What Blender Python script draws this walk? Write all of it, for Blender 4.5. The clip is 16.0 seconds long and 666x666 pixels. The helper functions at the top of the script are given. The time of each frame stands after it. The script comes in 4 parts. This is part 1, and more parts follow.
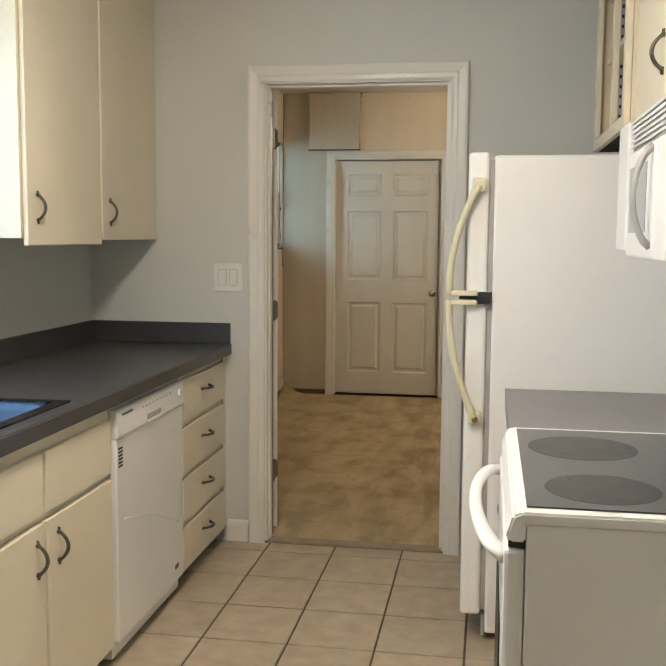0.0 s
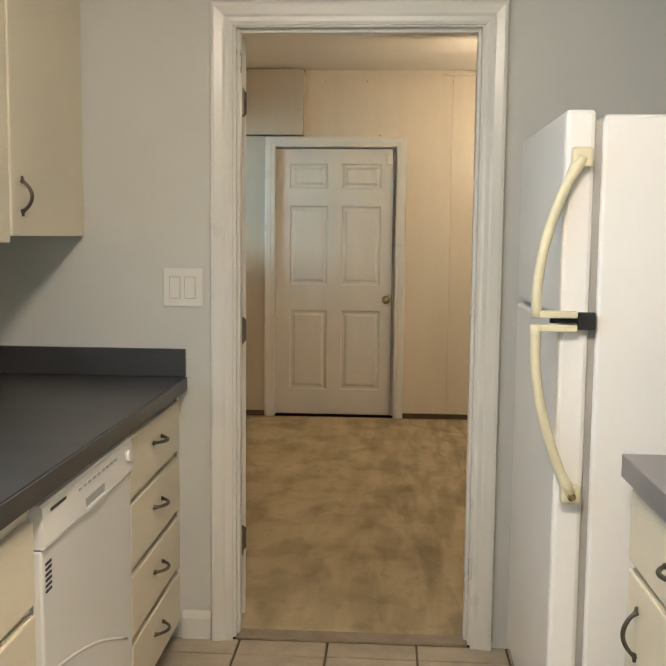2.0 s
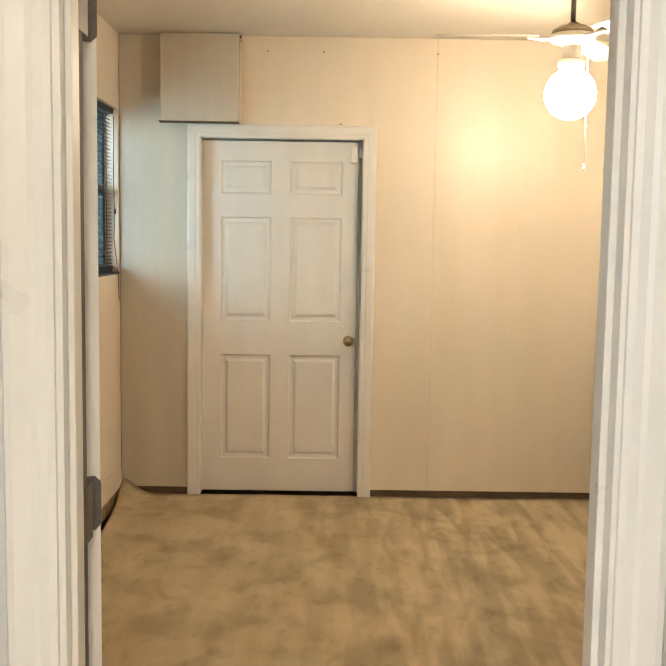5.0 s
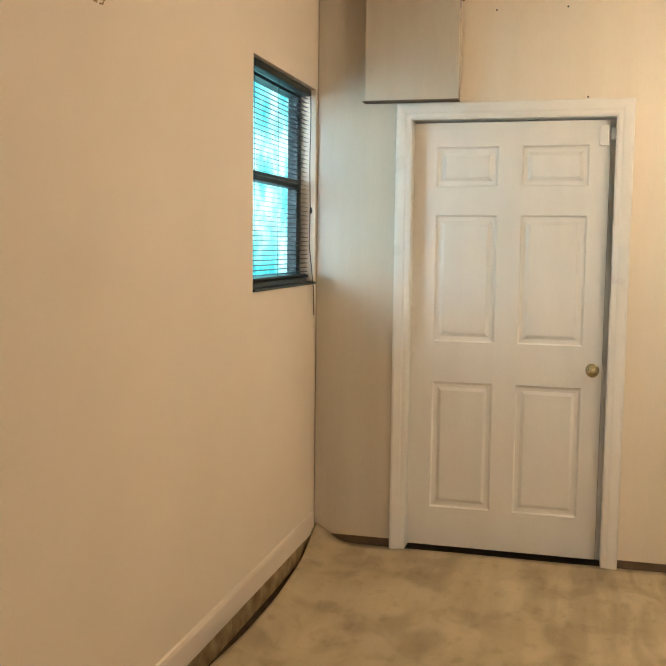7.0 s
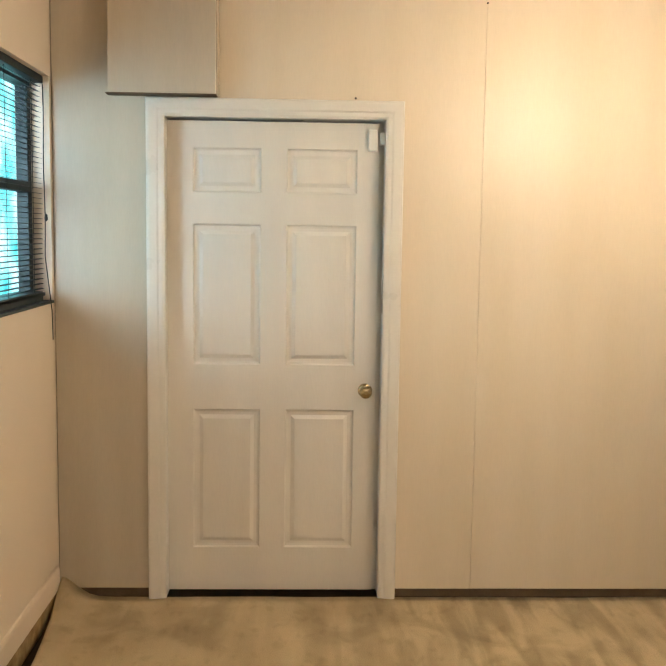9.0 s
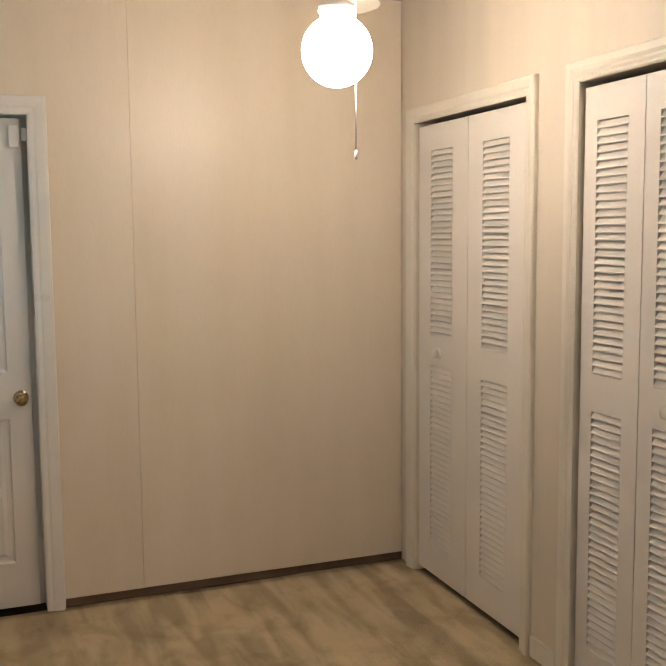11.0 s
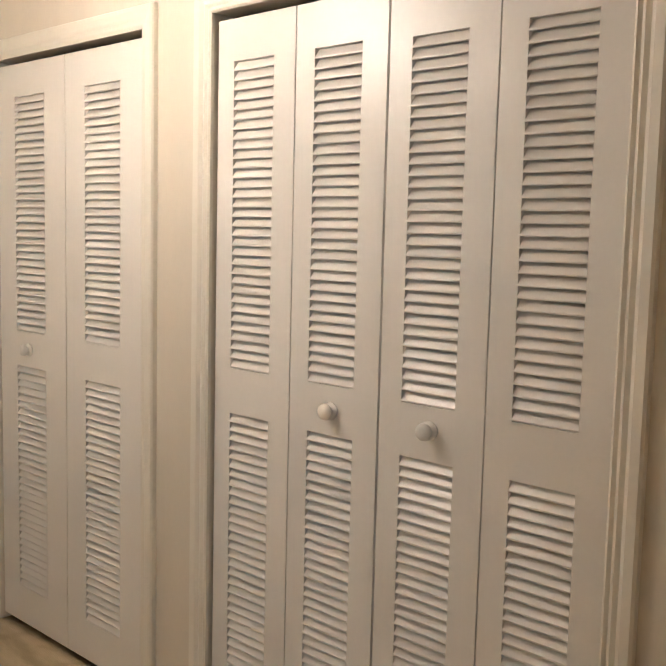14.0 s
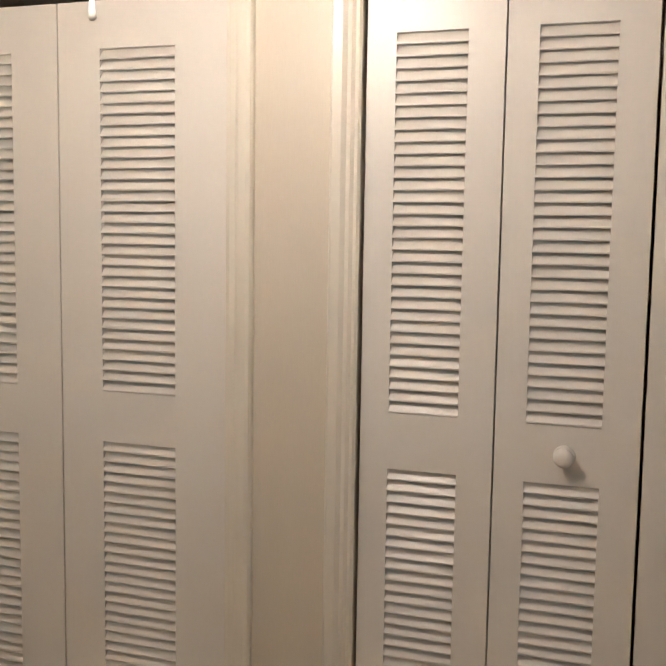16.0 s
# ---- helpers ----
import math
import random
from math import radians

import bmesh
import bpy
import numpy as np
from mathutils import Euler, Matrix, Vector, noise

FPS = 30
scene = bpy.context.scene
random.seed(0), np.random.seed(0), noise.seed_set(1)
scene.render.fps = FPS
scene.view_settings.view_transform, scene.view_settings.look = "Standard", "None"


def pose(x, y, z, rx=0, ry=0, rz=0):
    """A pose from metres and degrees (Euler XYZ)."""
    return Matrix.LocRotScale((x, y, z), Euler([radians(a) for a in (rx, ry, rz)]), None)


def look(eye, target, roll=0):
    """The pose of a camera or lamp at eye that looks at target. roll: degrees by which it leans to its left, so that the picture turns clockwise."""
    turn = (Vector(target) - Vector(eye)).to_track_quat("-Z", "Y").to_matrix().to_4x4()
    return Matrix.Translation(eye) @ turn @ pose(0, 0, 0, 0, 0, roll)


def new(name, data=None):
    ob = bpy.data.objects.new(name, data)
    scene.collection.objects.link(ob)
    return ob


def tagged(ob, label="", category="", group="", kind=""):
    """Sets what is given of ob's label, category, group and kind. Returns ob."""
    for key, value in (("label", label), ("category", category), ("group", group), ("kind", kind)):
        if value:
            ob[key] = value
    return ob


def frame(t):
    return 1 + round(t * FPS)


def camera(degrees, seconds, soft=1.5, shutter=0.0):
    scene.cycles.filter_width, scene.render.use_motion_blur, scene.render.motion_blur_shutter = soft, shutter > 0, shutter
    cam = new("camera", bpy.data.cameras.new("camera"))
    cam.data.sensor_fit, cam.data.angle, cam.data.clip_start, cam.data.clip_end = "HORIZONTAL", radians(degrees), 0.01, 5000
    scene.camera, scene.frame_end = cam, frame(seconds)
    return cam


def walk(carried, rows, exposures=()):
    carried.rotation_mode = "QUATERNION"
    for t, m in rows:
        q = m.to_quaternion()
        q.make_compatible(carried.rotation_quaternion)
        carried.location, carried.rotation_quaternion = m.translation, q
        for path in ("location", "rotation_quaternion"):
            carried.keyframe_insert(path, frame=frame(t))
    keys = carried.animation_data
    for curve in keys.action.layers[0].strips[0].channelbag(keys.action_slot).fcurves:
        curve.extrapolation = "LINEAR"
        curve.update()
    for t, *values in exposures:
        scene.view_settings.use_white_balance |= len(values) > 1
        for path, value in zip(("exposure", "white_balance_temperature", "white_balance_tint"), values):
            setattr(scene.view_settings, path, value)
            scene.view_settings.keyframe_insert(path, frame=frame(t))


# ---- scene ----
cam = camera(39.0, 16.0)
PATH = [
    (0, (0.29, -0.512, 1.387), (-0.037, 1.451, 1.181), 0.4),
    (0.5, (0.144, -0.317, 1.358), (-0.082, 1.661, 1.159), 0.4),
    (1, (0.053, -0.052, 1.345), (-0.073, 1.934, 1.138), 0.3),
    (1.5, (-0.04, 0.213, 1.36), (-0.163, 2.199, 1.158), 0.4),
    (2, (-0.178, 0.465, 1.372), (-0.295, 2.451, 1.168), 0.6),
    (2.5, (-0.252, 0.741, 1.372), (-0.346, 2.729, 1.171), 0.3),
    (3, (-0.294, 1.05, 1.386), (-0.345, 3.039, 1.187), 0.3),
    (5.3, (-0.303, 2.366, 1.479), (-0.297, 4.356, 1.283), 0.9),
    (5.5, (-0.275, 2.465, 1.466), (-0.326, 4.455, 1.275), 0.5),
    (6, (-0.197, 2.695, 1.471), (-0.456, 4.669, 1.276), 0.7),
    (6.4, (-0.209, 2.9, 1.437), (-0.614, 4.85, 1.255), 0.3),
    (6.5, (-0.211, 2.941, 1.447), (-0.641, 4.885, 1.256), 0.8),
    (7, (-0.27, 3.172, 1.458), (-0.773, 5.098, 1.27), 0.7),
    (7.5, (-0.249, 3.404, 1.505), (-0.843, 5.302, 1.296), 0.8),
    (8, (-0.268, 3.538, 1.522), (-0.799, 5.455, 1.316), 1.0),
    (8.5, (-0.32, 3.604, 1.537), (-0.604, 5.572, 1.327), 1.4),
    (9, (-0.472, 3.615, 1.57), (-0.406, 5.602, 1.358), 0.8),
    (9.5, (-0.403, 3.576, 1.569), (-0.069, 5.538, 1.362), 1.4),
    (9.7, (-0.358, 3.58, 1.573), (0.036, 5.529, 1.363), 0.5),
    (11.8, (-0.362, 3.576, 1.566), (0.618, 5.306, 1.357), 0.5),
    (12, (-0.361, 3.577, 1.565), (0.707, 5.255, 1.356), 0.5),
    (12.5, (-0.324, 3.598, 1.554), (0.975, 5.104, 1.344), 0.5),
    (13, (-0.226, 3.708, 1.549), (1.2, 5.094, 1.332), 0.7),
    (13.5, (-0.163, 3.847, 1.528), (1.27, 5.228, 1.324), 0.9),
    (14, (-0.140, 4.184, 1.469), (1.310, 5.545, 1.257), 1.4),
    (14.5, (-0.227, 4.529, 1.46), (1.248, 5.863, 1.249), 1.4),
    (15, (-0.32, 4.948, 1.492), (1.217, 6.208, 1.268), 1.2),
    (15.5, (-0.402, 5.264, 1.503), (1.316, 6.265, 1.293), 0.9),
    (16, (-0.452, 5.587, 1.482), (1.435, 6.218, 1.276), 0.9),
]
EXPOSURES = [(0, -0.06, 5850, 11), (3.0, 0.32, 5950, 11), (5.3, 0.82, 5950, 13), (6.0, 0.64, 5950, 13), (7.0, 0.74, 5950, 14), (9.0, 0.72, 5950, 14), (9.6, 0.44, 5850, 16), (11.8, 0.08, 5300, 18), (13.0, 0.2, 5200, 18), (14.2, 0.42, 5250, 17), (15.0, 0.2, 5200, 17), (16.0, 0.08, 5200, 18)]
walk(cam, [(t, look(eye, target, roll)) for t, eye, target, roll in PATH], EXPOSURES)

# ---- light ----
world = bpy.data.worlds.new("sky")
scene.world = world
world.use_nodes = True
_sky = world.node_tree.nodes.new("ShaderNodeTexSky")
_sky.sky_type, _sky.sun_disc = "NISHITA", False
_sky.sun_elevation, _sky.sun_rotation = radians(45), radians(60)
_bg = world.node_tree.nodes["Background"]
_bg.inputs["Strength"].default_value = 0.1
world.node_tree.links.new(_sky.outputs[0], _bg.inputs["Color"])
sun = new("sun", bpy.data.lights.new("sun", "SUN"))
sun.data.energy, sun.data.angle, sun.data.color = 2.0, radians(0.5), (1.0, 0.95, 0.88)
sun.matrix_world = look((8, 4, 10), (0, 0, 0))


def window_light(name, at, target, sx, sy, watts, colour):
    lamp = bpy.data.lights.new(name, "AREA")
    lamp.shape, lamp.size, lamp.size_y, lamp.energy, lamp.color = "RECTANGLE", sx, sy, watts, colour
    ob = new(name, lamp)
    ob.matrix_world = look(at, target)
    return ob


KLAMP = (-0.32, 1.22)
GLOBE_GLOW, GLOBE_COLOUR = 66.0, (1.0, 0.78, 0.515)
KITCHEN_GLOW, KITCHEN_COLOUR = 150.0, (1.0, 0.83, 0.63)
window_light("room_window_light", (-2.06, 6.45, 1.73), (-1.46, 7.40, 1.73), 0.60, 0.85, 9.0, (0.80, 0.95, 1.0))
window_light("kitchen_window_light", (-1.56, 1.62, 1.62), (0, 1.62, 1.55), 0.95, 0.9, 12.0, (0.62, 0.85, 1.0))


# ---- materials ----
def material(name, colour, rough=0.5, metal=0.0, vary=0.08, scale=6.0, fine=120.0, bump=0.05, tint=None, stretch=(1, 1, 1), coat=0.0, random_part=0.0, spread=0.08):
    """Base colour with broad and fine variation, fine relief and uneven gloss."""
    m = bpy.data.materials.new(name)
    m.use_nodes = True
    nt = m.node_tree
    n, l = nt.nodes, nt.links
    b = n["Principled BSDF"]
    b.inputs["Metallic"].default_value = metal
    b.inputs["Coat Weight"].default_value = coat
    tc = n.new("ShaderNodeTexCoord")
    mp = n.new("ShaderNodeMapping")
    mp.inputs["Scale"].default_value = stretch
    geo = n.new("ShaderNodeNewGeometry")
    l.new(geo.outputs["Position"], mp.inputs["Vector"])
    big = n.new("ShaderNodeTexNoise")
    big.inputs["Scale"].default_value, big.inputs["Detail"].default_value = scale, 4
    small = n.new("ShaderNodeTexNoise")
    small.inputs["Scale"].default_value, small.inputs["Detail"].default_value = fine, 3
    l.new(mp.outputs[0], big.inputs["Vector"])
    l.new(mp.outputs[0], small.inputs["Vector"])
    ramp = n.new("ShaderNodeMapRange")
    ramp.inputs["From Min"].default_value, ramp.inputs["From Max"].default_value = 0.3, 0.7
    l.new(big.outputs["Fac"], ramp.inputs["Value"])
    mix = n.new("ShaderNodeMix")
    mix.data_type = "RGBA"
    dark = tint or tuple(c * (1 - vary * 2) for c in colour)
    mix.inputs[6].default_value = (*dark, 1)
    mix.inputs[7].default_value = (*colour, 1)
    l.new(ramp.outputs[0], mix.inputs[0])
    hsv = n.new("ShaderNodeHueSaturation")
    val = n.new("ShaderNodeMapRange")
    val.inputs["To Min"].default_value, val.inputs["To Max"].default_value = 1 - vary, 1 + vary
    l.new(small.outputs["Fac"], val.inputs["Value"])
    l.new(mix.outputs[2], hsv.inputs["Color"])
    if random_part:
        info = n.new("ShaderNodeObjectInfo")
        rnd = n.new("ShaderNodeMapRange")
        rnd.inputs["To Min"].default_value, rnd.inputs["To Max"].default_value = 1 - random_part, 1 + random_part
        l.new(info.outputs["Random"], rnd.inputs["Value"])
        mul = n.new("ShaderNodeMath")
        mul.operation = "MULTIPLY"
        l.new(val.outputs[0], mul.inputs[0])
        l.new(rnd.outputs[0], mul.inputs[1])
        l.new(mul.outputs[0], hsv.inputs["Value"])
    else:
        l.new(val.outputs[0], hsv.inputs["Value"])
    l.new(hsv.outputs[0], b.inputs["Base Color"])
    rr = n.new("ShaderNodeMapRange")
    rr.inputs["To Min"].default_value, rr.inputs["To Max"].default_value = max(0.02, rough - spread), min(1, rough + spread)
    l.new(big.outputs["Fac"], rr.inputs["Value"])
    l.new(rr.outputs[0], b.inputs["Roughness"])
    if bump:
        bp = n.new("ShaderNodeBump")
        bp.inputs["Strength"].default_value, bp.inputs["Distance"].default_value = bump, 0.01
        l.new(small.outputs["Fac"], bp.inputs["Height"])
        l.new(bp.outputs[0], b.inputs["Normal"])
    return m


def glow(name, colour, strength):
    m = bpy.data.materials.new(name)
    m.use_nodes = True
    b = m.node_tree.nodes["Principled BSDF"]
    b.inputs["Base Color"].default_value = (0.9, 0.9, 0.9, 1)
    b.inputs["Emission Color"].default_value = (*colour, 1)
    b.inputs["Emission Strength"].default_value = strength
    return m


def carpet_material():
    """Worn beige pile: brown stains, vacuum streaks and tufts."""
    m = material("carpet", (0.575, 0.472, 0.295), 0.95, vary=0.12, scale=2.6, fine=220, bump=0.5, tint=(0.47, 0.378, 0.228))
    nt = m.node_tree
    n, l = nt.nodes, nt.links
    b = n["Principled BSDF"]
    b.inputs["Specular IOR Level"].default_value = 0.1
    hsv = b.inputs["Base Color"].links[0].from_node
    geo = n.new("ShaderNodeNewGeometry")

    def layer(scale, detail, lo, hi, dark, light, stretch=(1, 1, 1), turn=0.0, warp=0.0):
        """A noise mapped to a factor between dark and light."""
        mp = n.new("ShaderNodeMapping")
        mp.inputs["Rotation"].default_value = (0, 0, radians(turn))
        mp.inputs["Scale"].default_value = stretch
        l.new(geo.outputs["Position"], mp.inputs["Vector"])
        nz = n.new("ShaderNodeTexNoise")
        nz.inputs["Scale"].default_value, nz.inputs["Detail"].default_value = scale, detail
        nz.inputs["Distortion"].default_value = warp
        l.new(mp.outputs[0], nz.inputs["Vector"])
        mr = n.new("ShaderNodeMapRange")
        mr.interpolation_type = "SMOOTHSTEP"
        mr.inputs["From Min"].default_value, mr.inputs["From Max"].default_value = lo, hi
        mr.inputs["To Min"].default_value, mr.inputs["To Max"].default_value = dark, light
        l.new(nz.outputs["Fac"], mr.inputs["Value"])
        return mr.outputs[0]

    def times(a, c):
        mul = n.new("ShaderNodeMath")
        mul.operation = "MULTIPLY"
        l.new(a, mul.inputs[0])
        l.new(c, mul.inputs[1])
        return mul.outputs[0]

    streak = layer(1.6, 4, 0.38, 0.62, 0.76, 1.06, (6.5, 1.0, 1), 12, 0.35)
    sep = n.new("ShaderNodeSeparateXYZ")
    l.new(geo.outputs["Position"], sep.inputs[0])
    side = n.new("ShaderNodeMapRange")
    side.interpolation_type = "SMOOTHSTEP"
    side.inputs["From Min"].default_value, side.inputs["From Max"].default_value = -0.7, 0.3
    side.inputs["To Min"].default_value, side.inputs["To Max"].default_value = 0.30, 1.0
    l.new(sep.outputs[0], side.inputs["Value"])
    brushed = n.new("ShaderNodeMix")
    brushed.inputs[2].default_value = 1.0
    l.new(side.outputs[0], brushed.inputs[0])
    l.new(streak, brushed.inputs[3])
    blots = layer(3.6, 4, 0.34, 0.56, 0.80, 1.03, (1.2, 0.9, 1), 0, 0.5)
    spots = layer(15, 3, 0.32, 0.46, 0.88, 1.0, (1, 0.6, 1), 20, 0.2)
    tone = times(times(brushed.outputs[0], blots), spots)
    shade = n.new("ShaderNodeMix")
    shade.data_type, shade.blend_type = "RGBA", "MULTIPLY"
    shade.inputs[0].default_value = 1
    l.new(hsv.outputs[0], shade.inputs[6])
    l.new(tone, shade.inputs[7])
    l.new(shade.outputs[2], b.inputs["Base Color"])
    return m


def backdrop_material():
    m = bpy.data.materials.new("foliage_distance")
    m.use_nodes = True
    n, l = m.node_tree.nodes, m.node_tree.links
    n.remove(n["Principled BSDF"])
    em = n.new("ShaderNodeEmission")
    geo = n.new("ShaderNodeNewGeometry")
    nz = n.new("ShaderNodeTexNoise")
    nz.inputs["Scale"].default_value, nz.inputs["Detail"].default_value = 1.6, 5
    l.new(geo.outputs["Position"], nz.inputs["Vector"])
    cr = n.new("ShaderNodeValToRGB")
    cr.color_ramp.elements[0].position, cr.color_ramp.elements[0].color = 0.36, (0.05, 0.36, 0.36, 1)
    cr.color_ramp.elements[1].position, cr.color_ramp.elements[1].color = 0.66, (0.66, 1.0, 0.97, 1)
    e = cr.color_ramp.elements.new(0.5)
    e.color = (0.22, 0.76, 0.74, 1)
    l.new(nz.outputs["Fac"], cr.inputs["Fac"])
    l.new(cr.outputs[0], em.inputs["Color"])
    em.inputs["Strength"].default_value = BACKDROP
    l.new(em.outputs[0], n["Material Output"].inputs["Surface"])
    return m


BACKDROP = 1.5
M_KWALL = material("kitchen_wall_paint", (0.64, 0.64, 0.60), 0.55, vary=0.03, scale=1.5, fine=180, bump=0.06)
M_TAN = material("tan_wall_paint", (0.84, 0.735, 0.60), 0.6, vary=0.03, scale=1.6, fine=150, bump=0.06, tint=(0.79, 0.685, 0.55))
M_PANEL = material("cream_wall_panel", (0.74, 0.66, 0.53), 0.40, vary=0.04, scale=2.2, fine=60, bump=0.03, tint=(0.70, 0.62, 0.48), stretch=(3.0, 3.0, 0.4))
# darker, greyer and glossier than M_PANEL; narrow left sheet and proud panel
M_GREYPANEL = material("grey_cream_wall_panel", (0.60, 0.545, 0.445), 0.24, vary=0.05, scale=2.6, fine=60, bump=0.03, tint=(0.54, 0.485, 0.385), stretch=(3.0, 3.0, 0.4), spread=0.05)
# dark brown that stands in for the shade between jamb and open door
M_HINGE_SHADE = material("hinge_gap_shade", (0.17, 0.13, 0.095), 0.7, vary=0.15, scale=14, fine=120)
M_EAST = material("cream_wall_paint", (0.68, 0.61, 0.49), 0.45, vary=0.045, scale=2.4, fine=110, bump=0.05, stretch=(3, 3, 0.35))
M_CEIL = material("ceiling_paint", (0.74, 0.69, 0.60), 0.7, vary=0.03, scale=1.4, fine=220, bump=0.15)
M_TRIM = material("white_gloss_trim", (0.76, 0.74, 0.68), 0.3, vary=0.03, scale=5, fine=90, bump=0.03)
M_CASE = material("cream_gloss_trim", (0.75, 0.70, 0.59), 0.32, vary=0.03, scale=5, fine=90, bump=0.03)
M_DOOR = material("white_door_paint", (0.74, 0.71, 0.645), 0.4, vary=0.03, scale=4, fine=70, bump=0.05, stretch=(2, 2, 0.4))
M_LOUVER = material("white_louver_paint", (0.76, 0.72, 0.65), 0.36, vary=0.025, scale=3, fine=80, bump=0.03, spread=0.02)
M_CAB = material("cream_cabinet_paint", (0.76, 0.69, 0.53), 0.42, vary=0.035, scale=3, fine=100, bump=0.05)
M_CABIN = material("cabinet_inside", (0.62, 0.50, 0.34), 0.6, vary=0.06, scale=4, fine=80)
M_COUNTER = material("charcoal_laminate", (0.055, 0.053, 0.053), 0.33, vary=0.12, scale=5, fine=400, bump=0.02)
# the charcoal laminate again, paler: reflected light is put into its colour
M_COUNTER_SHEEN = material("charcoal_laminate_sheen", (0.22, 0.21, 0.215), 0.35, vary=0.06, scale=5, fine=400, bump=0.02)
M_APPL = material("white_enamel", (0.89, 0.88, 0.855), 0.3, vary=0.012, scale=3, fine=240, bump=0.02, spread=0.015)
# M_APPL darkened: the dimness below the worktop is put into the colour
M_DISH = material("shaded_white_enamel", (0.78, 0.77, 0.74), 0.3, vary=0.012, scale=3, fine=240, bump=0.02, spread=0.015)
M_YELLOW = material("yellowed_plastic", (0.74, 0.69, 0.48), 0.35, vary=0.05, scale=9, fine=150, bump=0.02)
M_GREYPL = material("grey_plastic", (0.42, 0.42, 0.41), 0.4, vary=0.05)
M_GASKET = material("grey_gasket", (0.46, 0.45, 0.43), 0.6, vary=0.06)
M_BLACK = material("black_plastic", (0.02, 0.02, 0.02), 0.4, vary=0.1)
# near-black that paints in the shade of toe spaces and undersides
M_DARK = material("recess_shade", (0.035, 0.028, 0.02), 0.9, vary=0.15, scale=12)
M_BACKING = material("brown_wall_backing", (0.17, 0.12, 0.07), 0.9, vary=0.15, scale=12)
M_GLASSTOP = material("black_ceramic_glass", (0.042, 0.045, 0.048), 0.12, vary=0.06, scale=6, fine=500, bump=0.0)
M_BURNER = material("burner_print", (0.016, 0.013, 0.012), 0.3, vary=0.12, scale=20, fine=400, bump=0.0)
M_STEEL = material("stainless_steel", (0.05, 0.065, 0.09), 0.26, metal=1.0, vary=0.06, scale=8, fine=200, bump=0.02)
M_PEWTER = material("aged_pewter", (0.18, 0.16, 0.13), 0.35, metal=1.0, vary=0.15, scale=30)
M_HINGE = material("worn_steel_hinge", (0.15, 0.13, 0.11), 0.45, metal=0.5, vary=0.12, scale=30)
M_BRASS = material("brass", (0.46, 0.37, 0.21), 0.25, metal=1.0, vary=0.06, scale=30)
M_TILE = material("beige_ceramic_tile", (0.50, 0.425, 0.315), 0.34, vary=0.08, scale=11, fine=60, bump=0.04, tint=(0.37, 0.30, 0.21), random_part=0.06)
M_GROUT = material("brown_grout", (0.16, 0.12, 0.085), 0.9, vary=0.2, scale=10)
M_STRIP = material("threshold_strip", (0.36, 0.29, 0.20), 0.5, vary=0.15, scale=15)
M_SUBFLOOR = material("bare_subfloor", (0.10, 0.065, 0.03), 0.95, vary=0.3, scale=14)
M_STAIN = material("water_stained_board", (0.52, 0.38, 0.19), 0.7, vary=0.15, scale=16, fine=90, tint=(0.24, 0.14, 0.05))
M_WINFRAME = material("dark_green_aluminium", (0.018, 0.03, 0.032), 0.4, metal=0.3, vary=0.1)
M_BLIND = material("dark_slat_blind", (0.014, 0.02, 0.021), 0.4, vary=0.05, scale=30)
M_CORD = material("white_cord", (0.75, 0.72, 0.64), 0.6, vary=0.03)
M_FAN = material("white_fan_enamel", (0.78, 0.74, 0.66), 0.35, vary=0.02)
M_FANCAP = material("dull_tan_metal", (0.36, 0.29, 0.19), 0.4, metal=0.6, vary=0.08, scale=20)
M_SWITCH = material("ivory_plastic", (0.78, 0.76, 0.70), 0.35, vary=0.02)
M_CARPET = carpet_material()
M_BACKDROP = backdrop_material()
M_GLOBE = glow("lit_opal_globe", GLOBE_COLOUR, GLOBE_GLOW)
M_KLAMP = glow("lit_ceiling_diffuser", KITCHEN_COLOUR, KITCHEN_GLOW)
M_GLASS = bpy.data.materials.new("window_glass")
M_GLASS.use_nodes = True
_g = M_GLASS.node_tree.nodes["Principled BSDF"]
_g.inputs["Base Color"].default_value = (0.85, 1.0, 1.0, 1)
_g.inputs["Transmission Weight"].default_value = 1.0
_g.inputs["Roughness"].default_value = 0.0
_g.inputs["IOR"].default_value = 1.1


# ---- building helpers ----
def box(bm, x0, x1, y0, y1, z0, z1, bevel=0.0):
    vs = [bm.verts.new((x, y, z)) for x in (x0, x1) for y in (y0, y1) for z in (z0, z1)]
    fs = [bm.faces.new([vs[i] for i in q]) for q in ((0, 1, 3, 2), (4, 6, 7, 5), (0, 4, 5, 1), (2, 3, 7, 6), (0, 2, 6, 4), (1, 5, 7, 3))]
    if bevel:
        es = list({e for f in fs for e in f.edges})
        bmesh.ops.bevel(bm, geom=es, offset=bevel, segments=2, profile=0.5, affect="EDGES")
    return bm


def prism(bm, outline, axis, a, b):
    """Extrudes a closed 2D outline along an axis (0, 1, 2) from a to b."""
    def at(p, v):
        c = list(p)
        c.insert(axis, v)
        return bm.verts.new(c)
    lo, hi = [at(p, a) for p in outline], [at(p, b) for p in outline]
    bm.faces.new(lo), bm.faces.new(hi)
    for i in range(len(outline)):
        j = (i + 1) % len(outline)
        bm.faces.new((lo[i], lo[j], hi[j], hi[i]))
    bmesh.ops.recalc_face_normals(bm, faces=bm.faces)
    return bm


